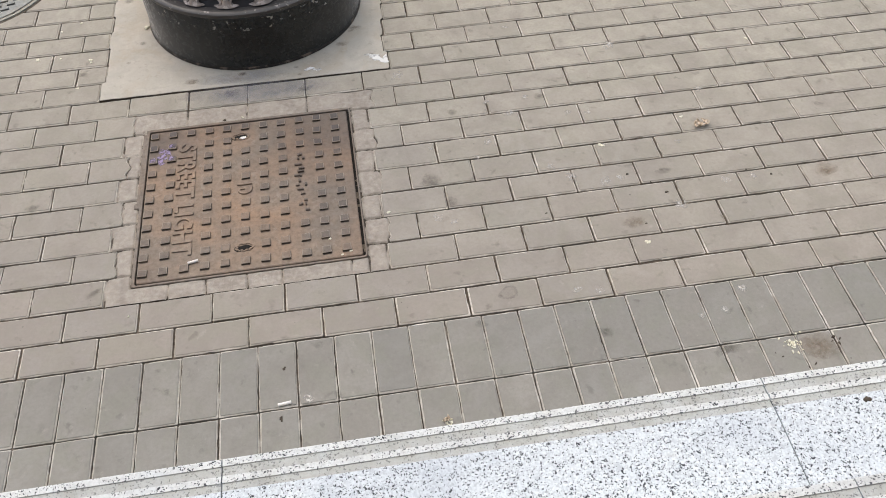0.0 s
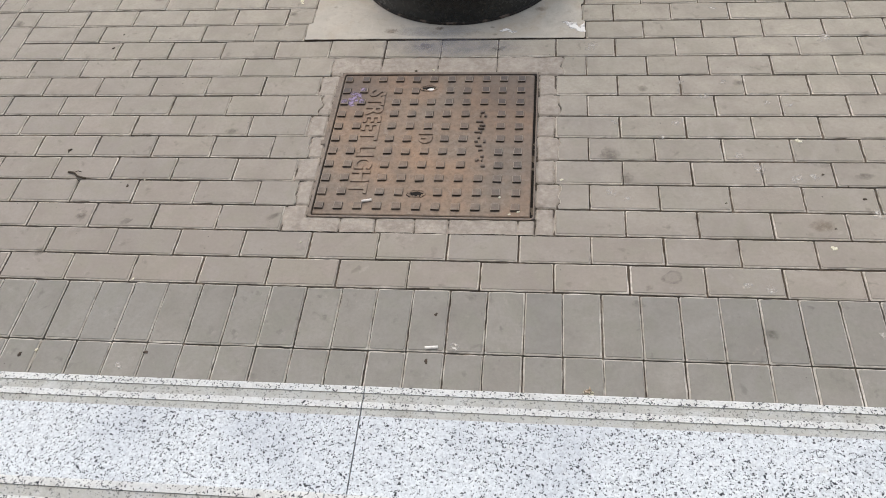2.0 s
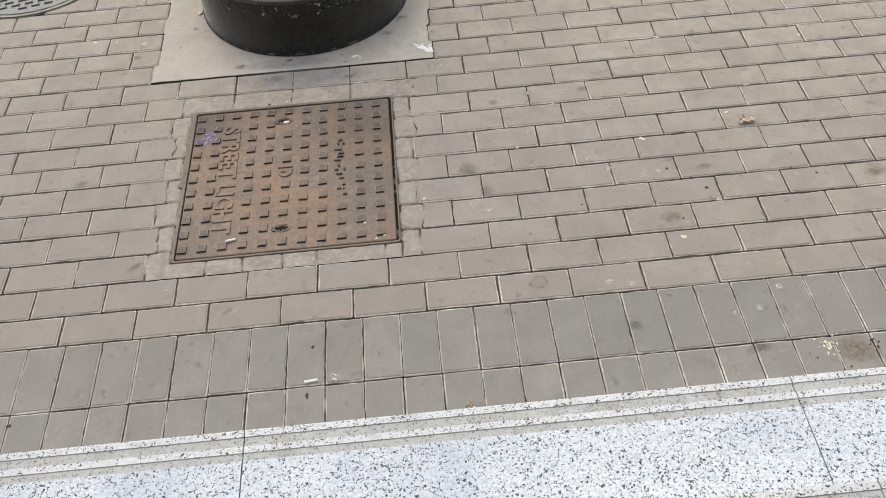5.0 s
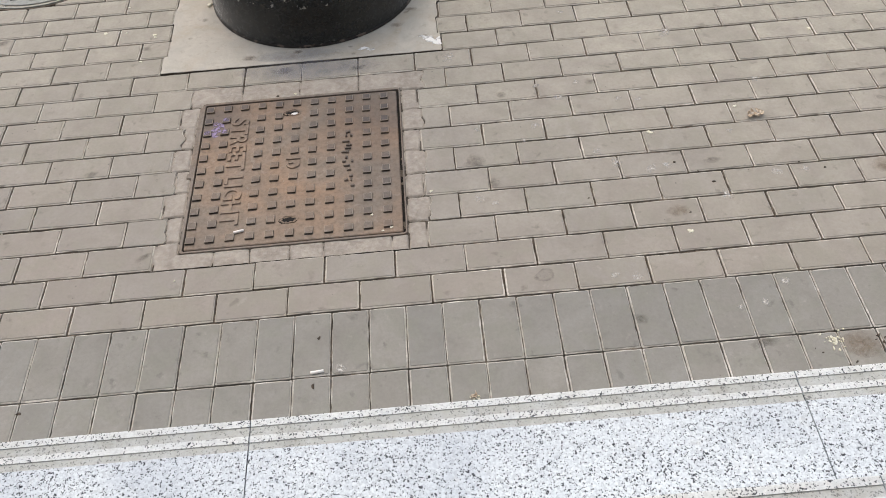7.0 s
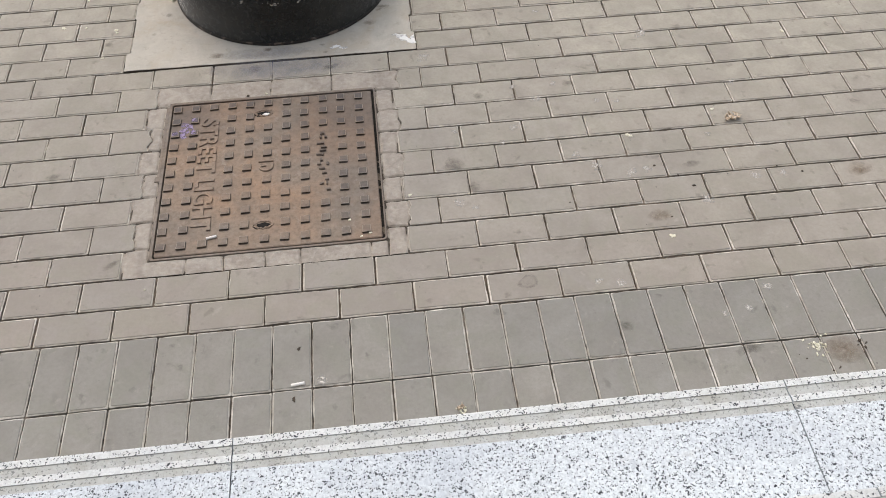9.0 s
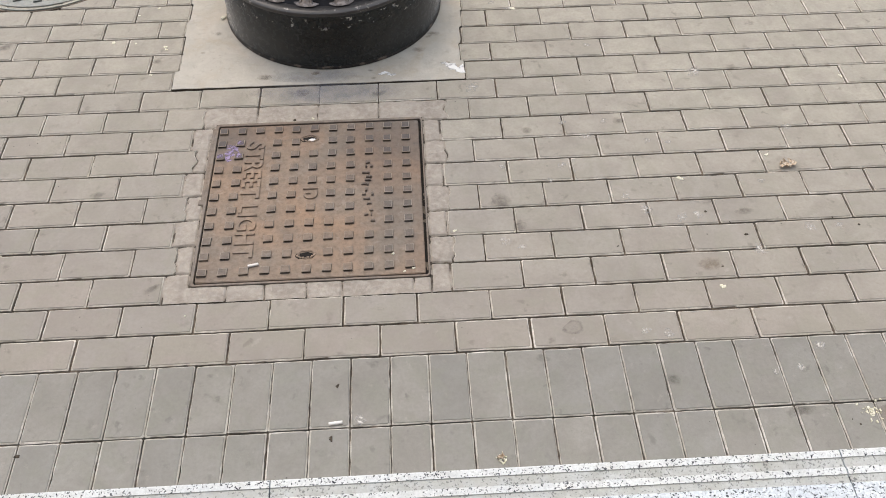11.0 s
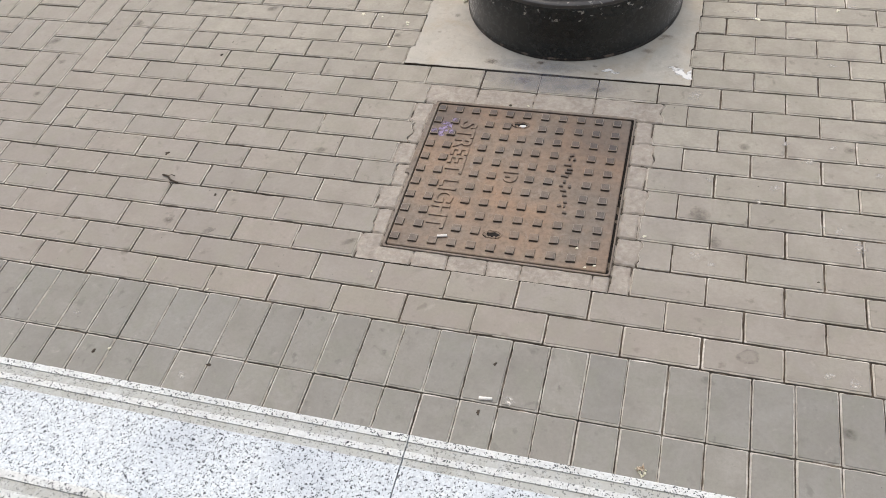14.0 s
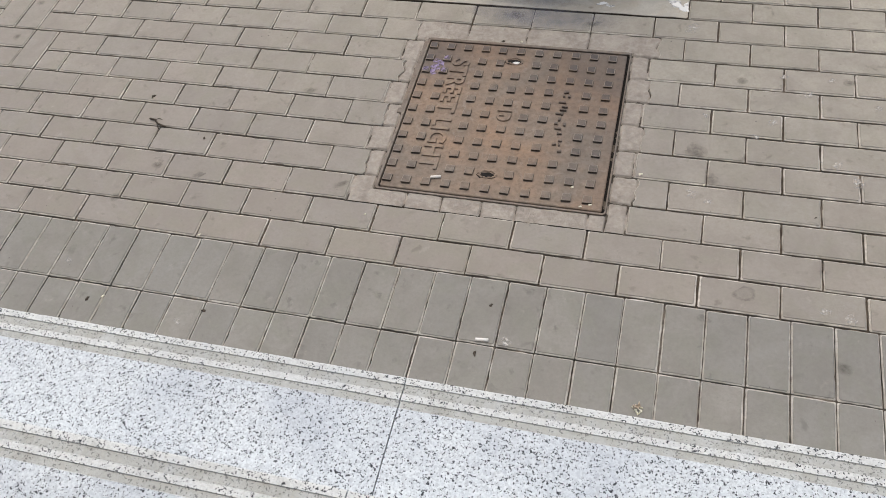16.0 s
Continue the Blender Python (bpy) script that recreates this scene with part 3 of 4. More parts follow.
for shape in range(6):
    q = [random.uniform(-0.0012, 0.0012) for _ in range(8)]
    v, f = prism([(-0.0128 + q[0], -0.0125 + q[1]), (0.0128 + q[2], -0.0125 + q[3]), (0.0128 + q[4], 0.0125 + q[5]), (-0.0128 + q[6], 0.0125 + q[7])], 0.0070, 0.0020, 0.0072, 0.0018)
    # a flat strip on the near side, painted as the stud's shadow
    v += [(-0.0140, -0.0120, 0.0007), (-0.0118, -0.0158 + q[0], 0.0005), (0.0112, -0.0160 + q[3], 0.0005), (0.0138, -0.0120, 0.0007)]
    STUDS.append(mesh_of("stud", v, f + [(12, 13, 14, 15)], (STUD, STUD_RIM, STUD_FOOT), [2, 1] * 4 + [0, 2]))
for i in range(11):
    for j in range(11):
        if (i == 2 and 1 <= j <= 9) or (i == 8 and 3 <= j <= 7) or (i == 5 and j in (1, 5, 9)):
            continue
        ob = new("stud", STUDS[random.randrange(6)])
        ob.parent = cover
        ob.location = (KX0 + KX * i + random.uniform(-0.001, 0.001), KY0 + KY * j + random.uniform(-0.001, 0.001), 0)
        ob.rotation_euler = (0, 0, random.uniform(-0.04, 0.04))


def lettering(name, words, size, x, y, turn, depth, material, parent, label, squeeze=1.0):
    cu = bpy.data.curves.new(name, "FONT")
    cu.body, cu.size, cu.extrude, cu.bevel_depth = words, size, depth, 0.0006
    cu.align_x, cu.align_y, cu.offset = "CENTER", "CENTER", 0.0012
    tmp = new("tmp", cu)
    me = bpy.data.meshes.new_from_object(tmp.evaluated_get(bpy.context.evaluated_depsgraph_get()))
    bpy.data.objects.remove(tmp)
    me.materials.clear()
    me.materials.append(material)
    ob = new(name, me)
    ob.parent = parent
    xs = [w.co.x for w in me.vertices]
    s = squeeze / (max(xs) - min(xs))
    ob.matrix_basis = pose(x, y, 0.0012, 0, 0, turn) @ Matrix.Diagonal((s, 1, 1, 1))
    return tagged(ob, label)


lettering("lettering", "STREET LIGHT", 0.078, 0.481, 0.585, -90, 0.0026, RUST, cover, "raised words STREET LIGHT", 0.475)

# emblem in the middle: a bar and an open bowl
bm = bmesh.new()
box(bm, 0.644, 0.690, 0.606, 0.613, -0.001, 0.0048, 0.0012)
box(bm, 0.646, 0.668, 0.587, 0.593, -0.001, 0.0044, 0.0012)
BAND = [(0.650, 0.597), (0.650, 0.584)] + [(0.668 + 0.018 * math.cos(a), 0.584 + 0.015 * math.sin(a)) for a in (math.pi * (1 + q / 10) for q in range(1, 10))] + [(0.686, 0.584), (0.686, 0.597)]
rows = []
for q, (x, y) in enumerate(BAND):
    (ax, ay), (bx, by) = BAND[max(0, q - 1)], BAND[min(len(BAND) - 1, q + 1)]
    nx, ny = -(by - ay), bx - ax
    ln = math.hypot(nx, ny)
    rows.append([bm.verts.new((x + nx / ln * w, y + ny / ln * w, z)) for w, z in ((-0.0046, -0.001), (-0.0030, 0.0046), (0.0030, 0.0046), (0.0046, -0.001))])
for a, b in zip(rows, rows[1:]):
    for q in range(3):
        bm.faces.new((a[q], a[q + 1], b[q + 1], b[q]))
part("emblem", bm, RUST, cover, "raised round emblem")

# a second line of worn script, unreadable: short raised bars
rnd = random.Random(4)
y = 0.712
while y > 0.462:
    for q in range(rnd.choice((1, 2, 2, 3))):
        x, w, d = 0.842 + rnd.uniform(-0.013, 0.015), rnd.uniform(0.004, 0.010), rnd.uniform(0.0022, 0.0040)
        if rnd.random() < 0.35:
            w, d = d, w * 0.8
        bm = bmesh.new()
        box(bm, x - w, x + w, y - d, y + d, -0.001, rnd.uniform(0.0055, 0.0078), 0.0014)
        part("script_bar", bm, STUD, cover, "worn raised stroke of script")
    y -= rnd.uniform(0.014, 0.027)

for i, (hx, hy) in enumerate(HOLES):
    bm = bmesh.new()
    n = 20
    for k in range(n):
        a = 2 * math.pi * k / n
        r = 1.0 + 0.12 * rnd.uniform(-1, 1)
        x, y = hx + 0.024 * r * math.cos(a), hy + 0.014 * r * math.sin(a)
        box(bm, x - 0.0035, x + 0.0035, y - 0.003, y + 0.003, -0.002, 0.0022 + 0.001 * rnd.random(), 0.001)
    key = part("keyhole", bm, RUST, cover)
    v, f = prism([(0.029 * math.cos(2 * math.pi * k / 14), (0.0105 + 0.0035 * (k % 3 == 0)) * math.sin(2 * math.pi * k / 14)) for k in range(14)], 0.0007, 0.001, 0.002, 0.0004)
    slot = new("slot", mesh_of("slot", v, f, (PIT,)))
    slot.parent, slot.location = key, (hx - 0.002, hy - 0.005, 0)
    tagged(slot, "dirt-filled dark slot")

# ---- round cover ----
RX, RY, RR = -0.437, 1.946, 0.350
round_cover = tagged(new("round_manhole_cover"), "round grey cast iron manhole cover with raised bars", "manhole cover")
round_cover.matrix_basis = pose(RX, RY, 0, 0, 0, 14)
bm = bmesh.new()
lathe(bm, [(RR + 0.009, -0.02), (RR + 0.009, 0.0004), (RR + 0.006, 0.0008), (RR + 0.002, 0.0006), (RR + 0.002, -0.02)], 72)
part("collar", bm, SAND, round_cover, "dirt-filled joint round the cover")
bm = bmesh.new()
lathe(bm, [(RR, -0.02), (RR, 0.0045), (RR - 0.002, 0.0055), (RR - 0.006, 0.0055), (RR - 0.007, 0.004), (RR - 0.007, -0.018)], 72)
smooth(part("ring", bm, STEEL, round_cover))
bm = bmesh.new()
rings = lathe(bm, [(RR - 0.022, -0.018), (RR - 0.022, 0.0030), (RR - 0.024, 0.0040)], 72)
bm.faces.new(rings[-1])
part("disc", bm, DISC, round_cover)
bm = bmesh.new()
lathe(bm, [(RR - 0.03, -0.010), (RR - 0.0085, -0.010), (RR - 0.0075, 0.003)], 72)
part("gap", bm, PIT, round_cover, "dark gap round the disc")
v, f = prism([(-0.0150, -0.0062), (0.0150, -0.0062), (0.0150, 0.0062), (-0.0150, 0.0062)], 0.0105, 0.0014, 0.0070, 0.0014)
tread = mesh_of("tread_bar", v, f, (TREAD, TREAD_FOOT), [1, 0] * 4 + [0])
for j in range(-13, 14):
    for i in range(-9, 10):
        x, y = (i + 0.5 * (j % 2)) * 0.050, j * 0.0290
        if math.hypot(x, y) > RR - 0.045 or (abs(x) < 0.07 and -0.16 < y < 0.16) or math.hypot(x + 0.2, y + 0.12) < 0.032:
            continue
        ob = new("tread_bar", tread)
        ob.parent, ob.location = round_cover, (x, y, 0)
bm = bmesh.new()
for j in range(9):
    box(bm, -0.045 + 0.01 * (j % 2), 0.05 - 0.012 * (j % 3), -0.145 + 0.033 * j, -0.133 + 0.033 * j, 0.003, 0.0072, 0.001)
part("letter_bars", bm, TREAD, round_cover, "worn raised lettering")
bm = bmesh.new()
lathe(bm, [(0.012, 0.0035), (0.013, 0.0072), (0.021, 0.0072), (0.022, 0.0035)], 24, -0.2, -0.12)
part("round_mark", bm, STEEL, round_cover)
bm = bmesh.new()
box(bm, 0.085, 0.115, -0.155, -0.135, 0.002, 0.0046, 0.001)
part("lift_slot", bm, PIT, round_cover, "dark lifting slot")

# ---- loose things on the ground ----
def blob(x, y, z, r, h, material, name, label, category, group="", stretch=1.0, turn=0.0, ragged=0.25):
    """A flat, ragged patch."""
    n = 18
    ph = [random.uniform(0, 6.28) for _ in range(4)]
    bm = bmesh.new()
    rings = []
    for q, zz in ((1.0, 0.0), (0.86, h * 0.8), (0.45, h)):
        ring = []
        for i in range(n):
            a = 2 * math.pi * i / n
            rr = r * q * (1 + ragged * (0.5 * math.sin(2 * a + ph[0]) + 0.35 * math.sin(3 * a + ph[1]) + 0.3 * math.sin(5 * a + ph[2]) + 0.25 * math.sin(7 * a + ph[3])))
            ring.append(bm.verts.new((rr * stretch * math.cos(a), rr * math.sin(a), zz)))
        rings.append(ring)
    for a, b in zip(rings, rings[1:]):
        for i in range(n):
            bm.faces.new((a[i], a[(i + 1) % n], b[(i + 1) % n], b[i]))
    bm.faces.new(rings[-1])
    ob = part(name, bm, material)
    ob.matrix_basis = pose(x, y, z, 0, 0, turn)
    return tagged(ob, label, category, group)


def cigarette(x, y, z, turn, length, label):
    thing = tagged(new("cigarette_butt"), label, "cigarette butt")
    thing.matrix_basis = pose(x, y, z + 0.0038, 0, 0, turn)
    for name, x0, x1, mat in (("filter", -length / 2, length * 0.1, TAN), ("paper", length * 0.1, length / 2, PAPER)):
        bm = bmesh.new()
        n = 12
        secs = [(x0, 0.0034), (x0 + 0.0008, 0.0044), ((x0 + x1) / 2, 0.0042), (x1 - 0.0006, 0.0044), (x1, 0.0038)]
        rings = [[bm.verts.new((sx, r * math.cos(2 * math.pi * i / n), r * 0.92 * math.sin(2 * math.pi * i / n))) for i in range(n)] for sx, r in secs]
        for a, b in zip(rings, rings[1:]):
            for i in range(n):
                bm.faces.new((a[i], a[(i + 1) % n], b[(i + 1) % n], b[i]))
        bm.faces.new(rings[0]), bm.faces.new(rings[-1])
        smooth(part(name, bm, mat, thing))
    return thing


cigarette(0.765, -0.188, -0.001, 6, 0.034, "short white cigarette butt lying on the border course")
cigarette(0.519, 0.318, 0.0, 12, 0.030, "flattened white cigarette butt on the rusty cover")
blob(0.662, 0.824, 0.0009, 0.0065, 0.003, PAPER, "paper_scrap", "small white paper scrap in the keyhole", "paper scrap", stretch=1.6, turn=15)


def crumpled_leaf(x, y, size, turn, label):
    bm = bmesh.new()
    nx, ny = 9, 6
    grid = []
    for i in range(nx):
        row = []
        for j in range(ny):
            u, w = i / (nx - 1) - 0.5, j / (ny - 1) - 0.5
            wide = 0.62 * math.sqrt(max(0.02, 1 - (2 * u) ** 2))
            p = Vector((u * size, w * wide * size, 0))
            p.z = 0.006 + 0.010 * noise.noise(p * 130 + Vector((x, y, 3))) + 0.004 * (2 * w) ** 2
            p.x += 0.006 * noise.noise(p * 170)
            p.y += 0.008 * noise.noise(p * 150 + Vector((5, 1, 0)))
            row.append(bm.verts.new((p.x, p.y, max(0.0012, p.z))))
        grid.append(row)
    for i in range(nx - 1):
        for j in range(ny - 1):
            if random.random() < 0.74:
                bm.faces.new((grid[i][j], grid[i + 1][j], grid[i + 1][j + 1], grid[i][j + 1]))
    bmesh.ops.delete(bm, geom=[w for w in bm.verts if not w.link_faces], context="VERTS")
    ob = part("dry_leaf", bm, DRY)
    md = ob.modifiers.new("thick", "SOLIDIFY")
    md.thickness = 0.001
    ob.matrix_basis = pose(x, y, 0, 0, 0, turn)
    return tagged(ob, label, "leaf")


crumpled_leaf(2.146, 0.624, 0.056, 8, "crumpled dry brown leaf lying on the pavers")
crumpled_leaf(1.160, -0.300, 0.020, 30, "small brown leaf scrap beside the granite step")
for i in range(9):
    blob(1.163 + random.gauss(0, 0.009), -0.306 + random.gauss(0, 0.008), 0.0, random.uniform(0.0015, 0.0034), 0.0025, CRUMB, "pale_crumb", "pale dry crumb beside a leaf scrap", "crumb", "loose crumbs", 1.5, random.uniform(0, 180), 0.5)


def twig(x, y, turn, length, label):
    thing = tagged(new("twig"), label, "twig")
    thing.matrix_basis = pose(x, y, 0.003, 0, 0, turn)
    for name, pts, r in (("stem", [(-0.5, 0, 0.0), (-0.2, 0.06, 0.003), (0.1, -0.03, 0.002), (0.5, 0.05, 0.0)], 0.0034), ("side_shoot", [(-0.2, 0.06, 0.003), (-0.05, 0.2, 0.006), (0.05, 0.26, 0.001)], 0.0014), ("side_shoot", [(0.1, -0.03, 0.002), (0.25, -0.17, 0.004), (0.34, -0.19, 0.0)], 0.0016)):
        bm = bmesh.new()
        n = 7
        rings = [[bm.verts.new((px * length, py * length + r * math.cos(6.283 * k / n), pz + r * math.sin(6.283 * k / n))) for k in range(n)] for px, py, pz in pts]
        for a, b in zip(rings, rings[1:]):
            for k in range(n):
                bm.faces.new((a[k], a[(k + 1) % n], b[(k + 1) % n], b[k]))
        bm.faces.new(rings[0]), bm.faces.new(rings[-1])
        part(name, bm, TWIG, thing)
    return thing


twig(-0.438, 0.409, -25, 0.072, "small dark dry twig lying on the pavers")
for x, y, r in ((0.755, -0.228, 0.006), (0.767, -0.083, 0.005), (0.007, -0.232, 0.006), (-0.253, 0.369, 0.005), (-0.548, 1.063, 0.0055), (-0.536, 1.145, 0.003), (-0.292, 0.852, 0.0018), (-0.242, 0.855, 0.0018), (-0.219, 0.863, 0.002), (-0.507, 0.527, 0.006), (1.844, 0.447, 0.004), (1.939, 0.352, 0.005), (2.211, 0.402, 0.003), (2.279, 0.370, 0.004), (0.600, 0.924, 0.005), (-0.509, 0.52, 0.004), (-0.343, -0.253, 0.006), (1.56, 0.33, 0.003), (1.905, 0.40, 0.003), (1.84, 0.24, 0.003)):
    blob(x, y, 0.0, r * 0.75, r * 0.45, TWIG, "dark_crumb", "small dark crumb of dirt on the paving", "debris", "dark crumbs", 1.4, random.uniform(0, 180), 0.5)
for x, y, r, st in ((0.70, 1.056, 0.060, 4.6),):
    blob(x, y, 0.0008, r, 0.0004, BLUISH, "ground_stain", "faint bluish stain on the paving blocks", "stain", "stains", st, 0, 0.2)
blob(0.66, 1.142, 0.0017, 0.036, 0.0004, BLUISH, "slab_stain", "faint bluish stain on the concrete slab", "stain", "slab stains", 4.6, 0, 0.2)
for x, y, r in ((2.198, -0.226, 0.006), (2.212, -0.234, 0.004), (2.205, -0.247, 0.005), (2.189, -0.238, 0.003), (2.045, -0.262, 0.003), (2.03, -0.248, 0.002), (2.118, -0.296, 0.004), (2.098, -0.303, 0.003)):
    blob(x, y, 0.0, r * 0.6, r * 0.4, TWIG, "dark_crumb", "small dark crumb of dirt on the paving", "debris", "dark crumbs", 1.6, random.uniform(0, 180), 0.5)
for x, y, r in ((2.088, -0.496, 0.007),):
    blob(x, y, RISE, r, r * 0.5, TWIG, "dark_crumb", "small dark crumb of dirt on the granite step", "debris", "dark crumbs", 1.3, 20, 0.4)
for i in range(46):
    a, d = random.uniform(0, 6.28), abs(random.gauss(0, 0.018))
    blob(2.086 + d * 1.2 * math.cos(a), -0.228 + d * math.sin(a), 0.0, random.uniform(0.0012, 0.0031), 0.0022, CRUMB, "pale_crumb", "pale dry crumb scattered on the border course", "crumb", "scattered crumbs", 1.3, random.uniform(0, 180), 0.5)

for x, y, r, m, st, tn in (
        (1.391, 0.059, 0.027, RING, 1.0, 0), (1.658, 0.856, 0.020, OIL, 0.9, 0), (1.288, 0.425, 0.026, OIL, 0.8, 80), (1.918, -0.216, 0.020, OIL, 1.7, 5),
        (1.62, -0.115, 0.015, OIL, 1.7, -30), (-0.438, 0.10, 0.018, OIL, 1.2, 0), (0.245, 0.25, 0.014, OIL, 2.0, 40), (-0.20, 0.22, 0.020, OIL, 1.5, 20), (-0.36, 0.24, 0.016, OIL, 1.2, 0),
        (0.02, 0.62, 0.018, OIL, 1.3, 10), (2.154, -0.249, 0.050, BROWN, 1.2, 0), (1.81, 0.25, 0.022, BROWN, 2.0, 0), (1.24, 0.52, 0.030, OIL, 1.4, 0), (0.62, 1.06, 0.022, OIL, 1.4, 0), (0.87, 1.04, 0.018, OIL, 1.6, 10),
        (1.96, 0.44, 0.018, OIL, 1.6, 0), (2.45, 0.36, 0.03, BROWN, 1.4, 0), (-1.187, 0.942, 0.016, OIL, 1.1, 0), (-1.178, 0.750, 0.016, OIL, 1.1, 0), (-1.289, 1.066, 0.022, OIL, 1.4, 20), (-0.992, 1.216, 0.024, OIL, 1.2, 0), (-0.46, 1.374, 0.022, OIL, 1.3, 30), (0.099, 1.26, 0.018, OIL, 1.0, 0), (1.356, 0.829, 0.016, OIL, 1.4, 0)):
    blob(x, y, 0.0004, r, 0.0004, m, "ground_stain", "dark dried stain on the paving blocks", "stain", "stains", st, tn, 0.35)
for x, y, r, m, st, tn in ((0.220, 1.692, 0.032, OIL, 1.2, 0), (0.254, 1.296, 0.016, OIL, 1.2, -20), (0.484, 1.148, 0.028, BROWN, 2.2, 0), (0.299, 1.406, 0.022, OIL, 1.5, 20), (1.057, 1.344, 0.016, BROWN, 1.5, 30), (1.075, 1.36, 0.034, BROWN, 1.2, 0),
        (0.850, 1.164, 0.014, OIL, 1.4, 0), (0.860, 1.122, 0.014, OIL, 1.6, 0), (1.118, 1.19, 0.020, OIL, 1.3, 0), (0.66, 1.16, 0.020, BROWN, 1.8, 0), (1.02, 1.27, 0.03, BROWN, 1.3, 0)):
    blob(x, y, 0.0019, r * 0.55, 0.0004, m, "slab_stain", "brown dried stain on the concrete slab", "stain", "slab stains", st, tn, 0.4)
for x, y, r, st in ((1.373, 1.502, 0.016, 1.4), (1.302, 1.54, 0.012, 1.2), (1.697, 1.61, 0.016, 1.3), (1.618, 1.262, 0.014, 1.2), (1.610, 0.860, 0.014, 1.2), (1.543, 0.79, 0.016, 1.6), (1.259, 0.668, 0.014, 0.7), (1.446, 0.664, 0.016, 1.2), (1.736, 0.759, 0.014, 1.3), (2.199, 0.799, 0.020, 1.0), (2.047, 0.561, 0.012, 1.1), (1.965, 1.089, 0.022, 1.8), (2.22, 0.372, 0.016, 1.1), (1.639, 0.026, 0.016, 1.4), (1.579, 0.038, 0.014, 1.2), (1.806, 0.585, 0.010, 1.3), (1.62, 0.522, 0.016, 1.2), (1.574, 0.532, 0.010, 0.6), (1.768, 0.428, 0.020, 1.2), (1.818, 0.435, 0.016, 1.2),
                    (2.134, 0.372, 0.020, 1.1), (1.964, 0.298, 0.022, 1.3), (1.239, 0.367, 0.018, 1.2), (1.284, 0.343, 0.014, 1.0), (1.195, 1.051, 0.026, 1.2), (2.024, -0.034, 0.017, 1.0), (1.952, -0.094, 0.014, 1.0),
                    (1.883, -0.105, 0.016, 0.5), (1.671, 0.465, 0.022, 1.1), (1.475, 0.859, 0.012, 1.3), (1.80, 0.75, 0.012, 1.2), (-0.054, -0.276, 0.016, 0.7), (-0.463, -0.139, 0.012, 1.2), (0.825, -0.18, 0.016, 1.3), (1.40, 0.60, 0.014, 1.1)):
    blob(x, y, 0.0005, r * 0.9, 0.0004, DUST, "pale_smear", "pale dried smear on the paving blocks", "stain", "smears", st, random.uniform(0, 60), 0.4)
for x, y, r in ((0.053, 1.581, 0.007), (-0.013, 1.538, 0.006), (-0.077, 1.377, 0.011), (0.113, 1.342, 0.010), (0.118, 1.328, 0.007), (0.004, 1.369, 0.006), (0.087, 1.186, 0.007), (1.381, 1.498, 0.012), (1.649, 1.578, 0.010), (2.095, 0.672, 0.008), (1.802, 0.584, 0.010), (2.465, 1.037, 0.010), (0.660, 0.928, 0.006), (1.095, 0.415, 0.007), (1.822, 0.170, 0.011), (0.914, 0.340, 0.006), (0.971, 0.284, 0.006), (0.946, 0.274, 0.005), (-0.301, -0.237, 0.006), (-0.111, 0.007, 0.005), (-0.205, 0.395, 0.004), (1.795, 0.590, 0.008), (0.35, 0.155, 0.004), (1.27, 0.40, 0.004)):
    blob(x, y, 0.0004, r * 0.65, 0.0016, CRUMB, "pale_crumb", "small pale crumb pressed onto the paving", "crumb", "loose crumbs", 1.2, random.uniform(0, 180), 0.45)
for x, y, r, st, tn in ((1.142, 1.160, 0.017, 2.0, -28), (1.122, 1.178, 0.011, 2.2, -20), (1.160, 1.146, 0.012, 1.3, 60), (1.168, 1.162, 0.009, 1.5, 80)):
    blob(x, y, 0.0024, r, 0.0005, SPILL, "paint_splash", "white paint splash on the concrete slab corner", "paint splash", "paint splashes", st, tn, 0.55)
blob(0.304, 1.500, 0.0015, 0.009, 0.008, CRUMB, "pebble", "small pale pebble at the foot of the lamp post", "pebble", "", 1.2, 20, 0.3)
blob(0.922, 1.136, 0.0024, 0.007, 0.0005, SPILL, "paint_splash", "thin white paint drip on the concrete slab", "paint splash", "paint splashes", 1.8, -10, 0.6)
blob(0.895, 1.146, 0.0024, 0.009, 0.0005, SPILL, "paint_splash", "thin white paint drip on the concrete slab", "paint splash", "paint splashes", 1.8, 0, 0.6)
blob(0.408, 0.780, 0.0004, 0.030, 0.0004, PURPLE, "lilac_paint_mark", "faded lilac paint mark on the rusty cover", "paint mark", "", 1.0, 60, 0.5)

for x, y in ((KX0, KY0 + 8 * KY), (KX0 + KX, KY0 + 8 * KY), (KX0 + KX, KY0 + 9 * KY)):
    blob(x, y, 0.0071, 0.0095, 0.0003, PURPLE, "lilac_paint_mark", "faded lilac paint mark on a rusty stud", "paint mark", "lilac marks", 1.0, random.uniform(0, 90), 0.15)

# ---- paving blocks, last ----
G = 0.00135                 # half of a joint
rnd = random.Random(11)


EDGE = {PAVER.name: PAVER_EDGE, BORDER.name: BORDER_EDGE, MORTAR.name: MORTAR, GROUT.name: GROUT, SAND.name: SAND}


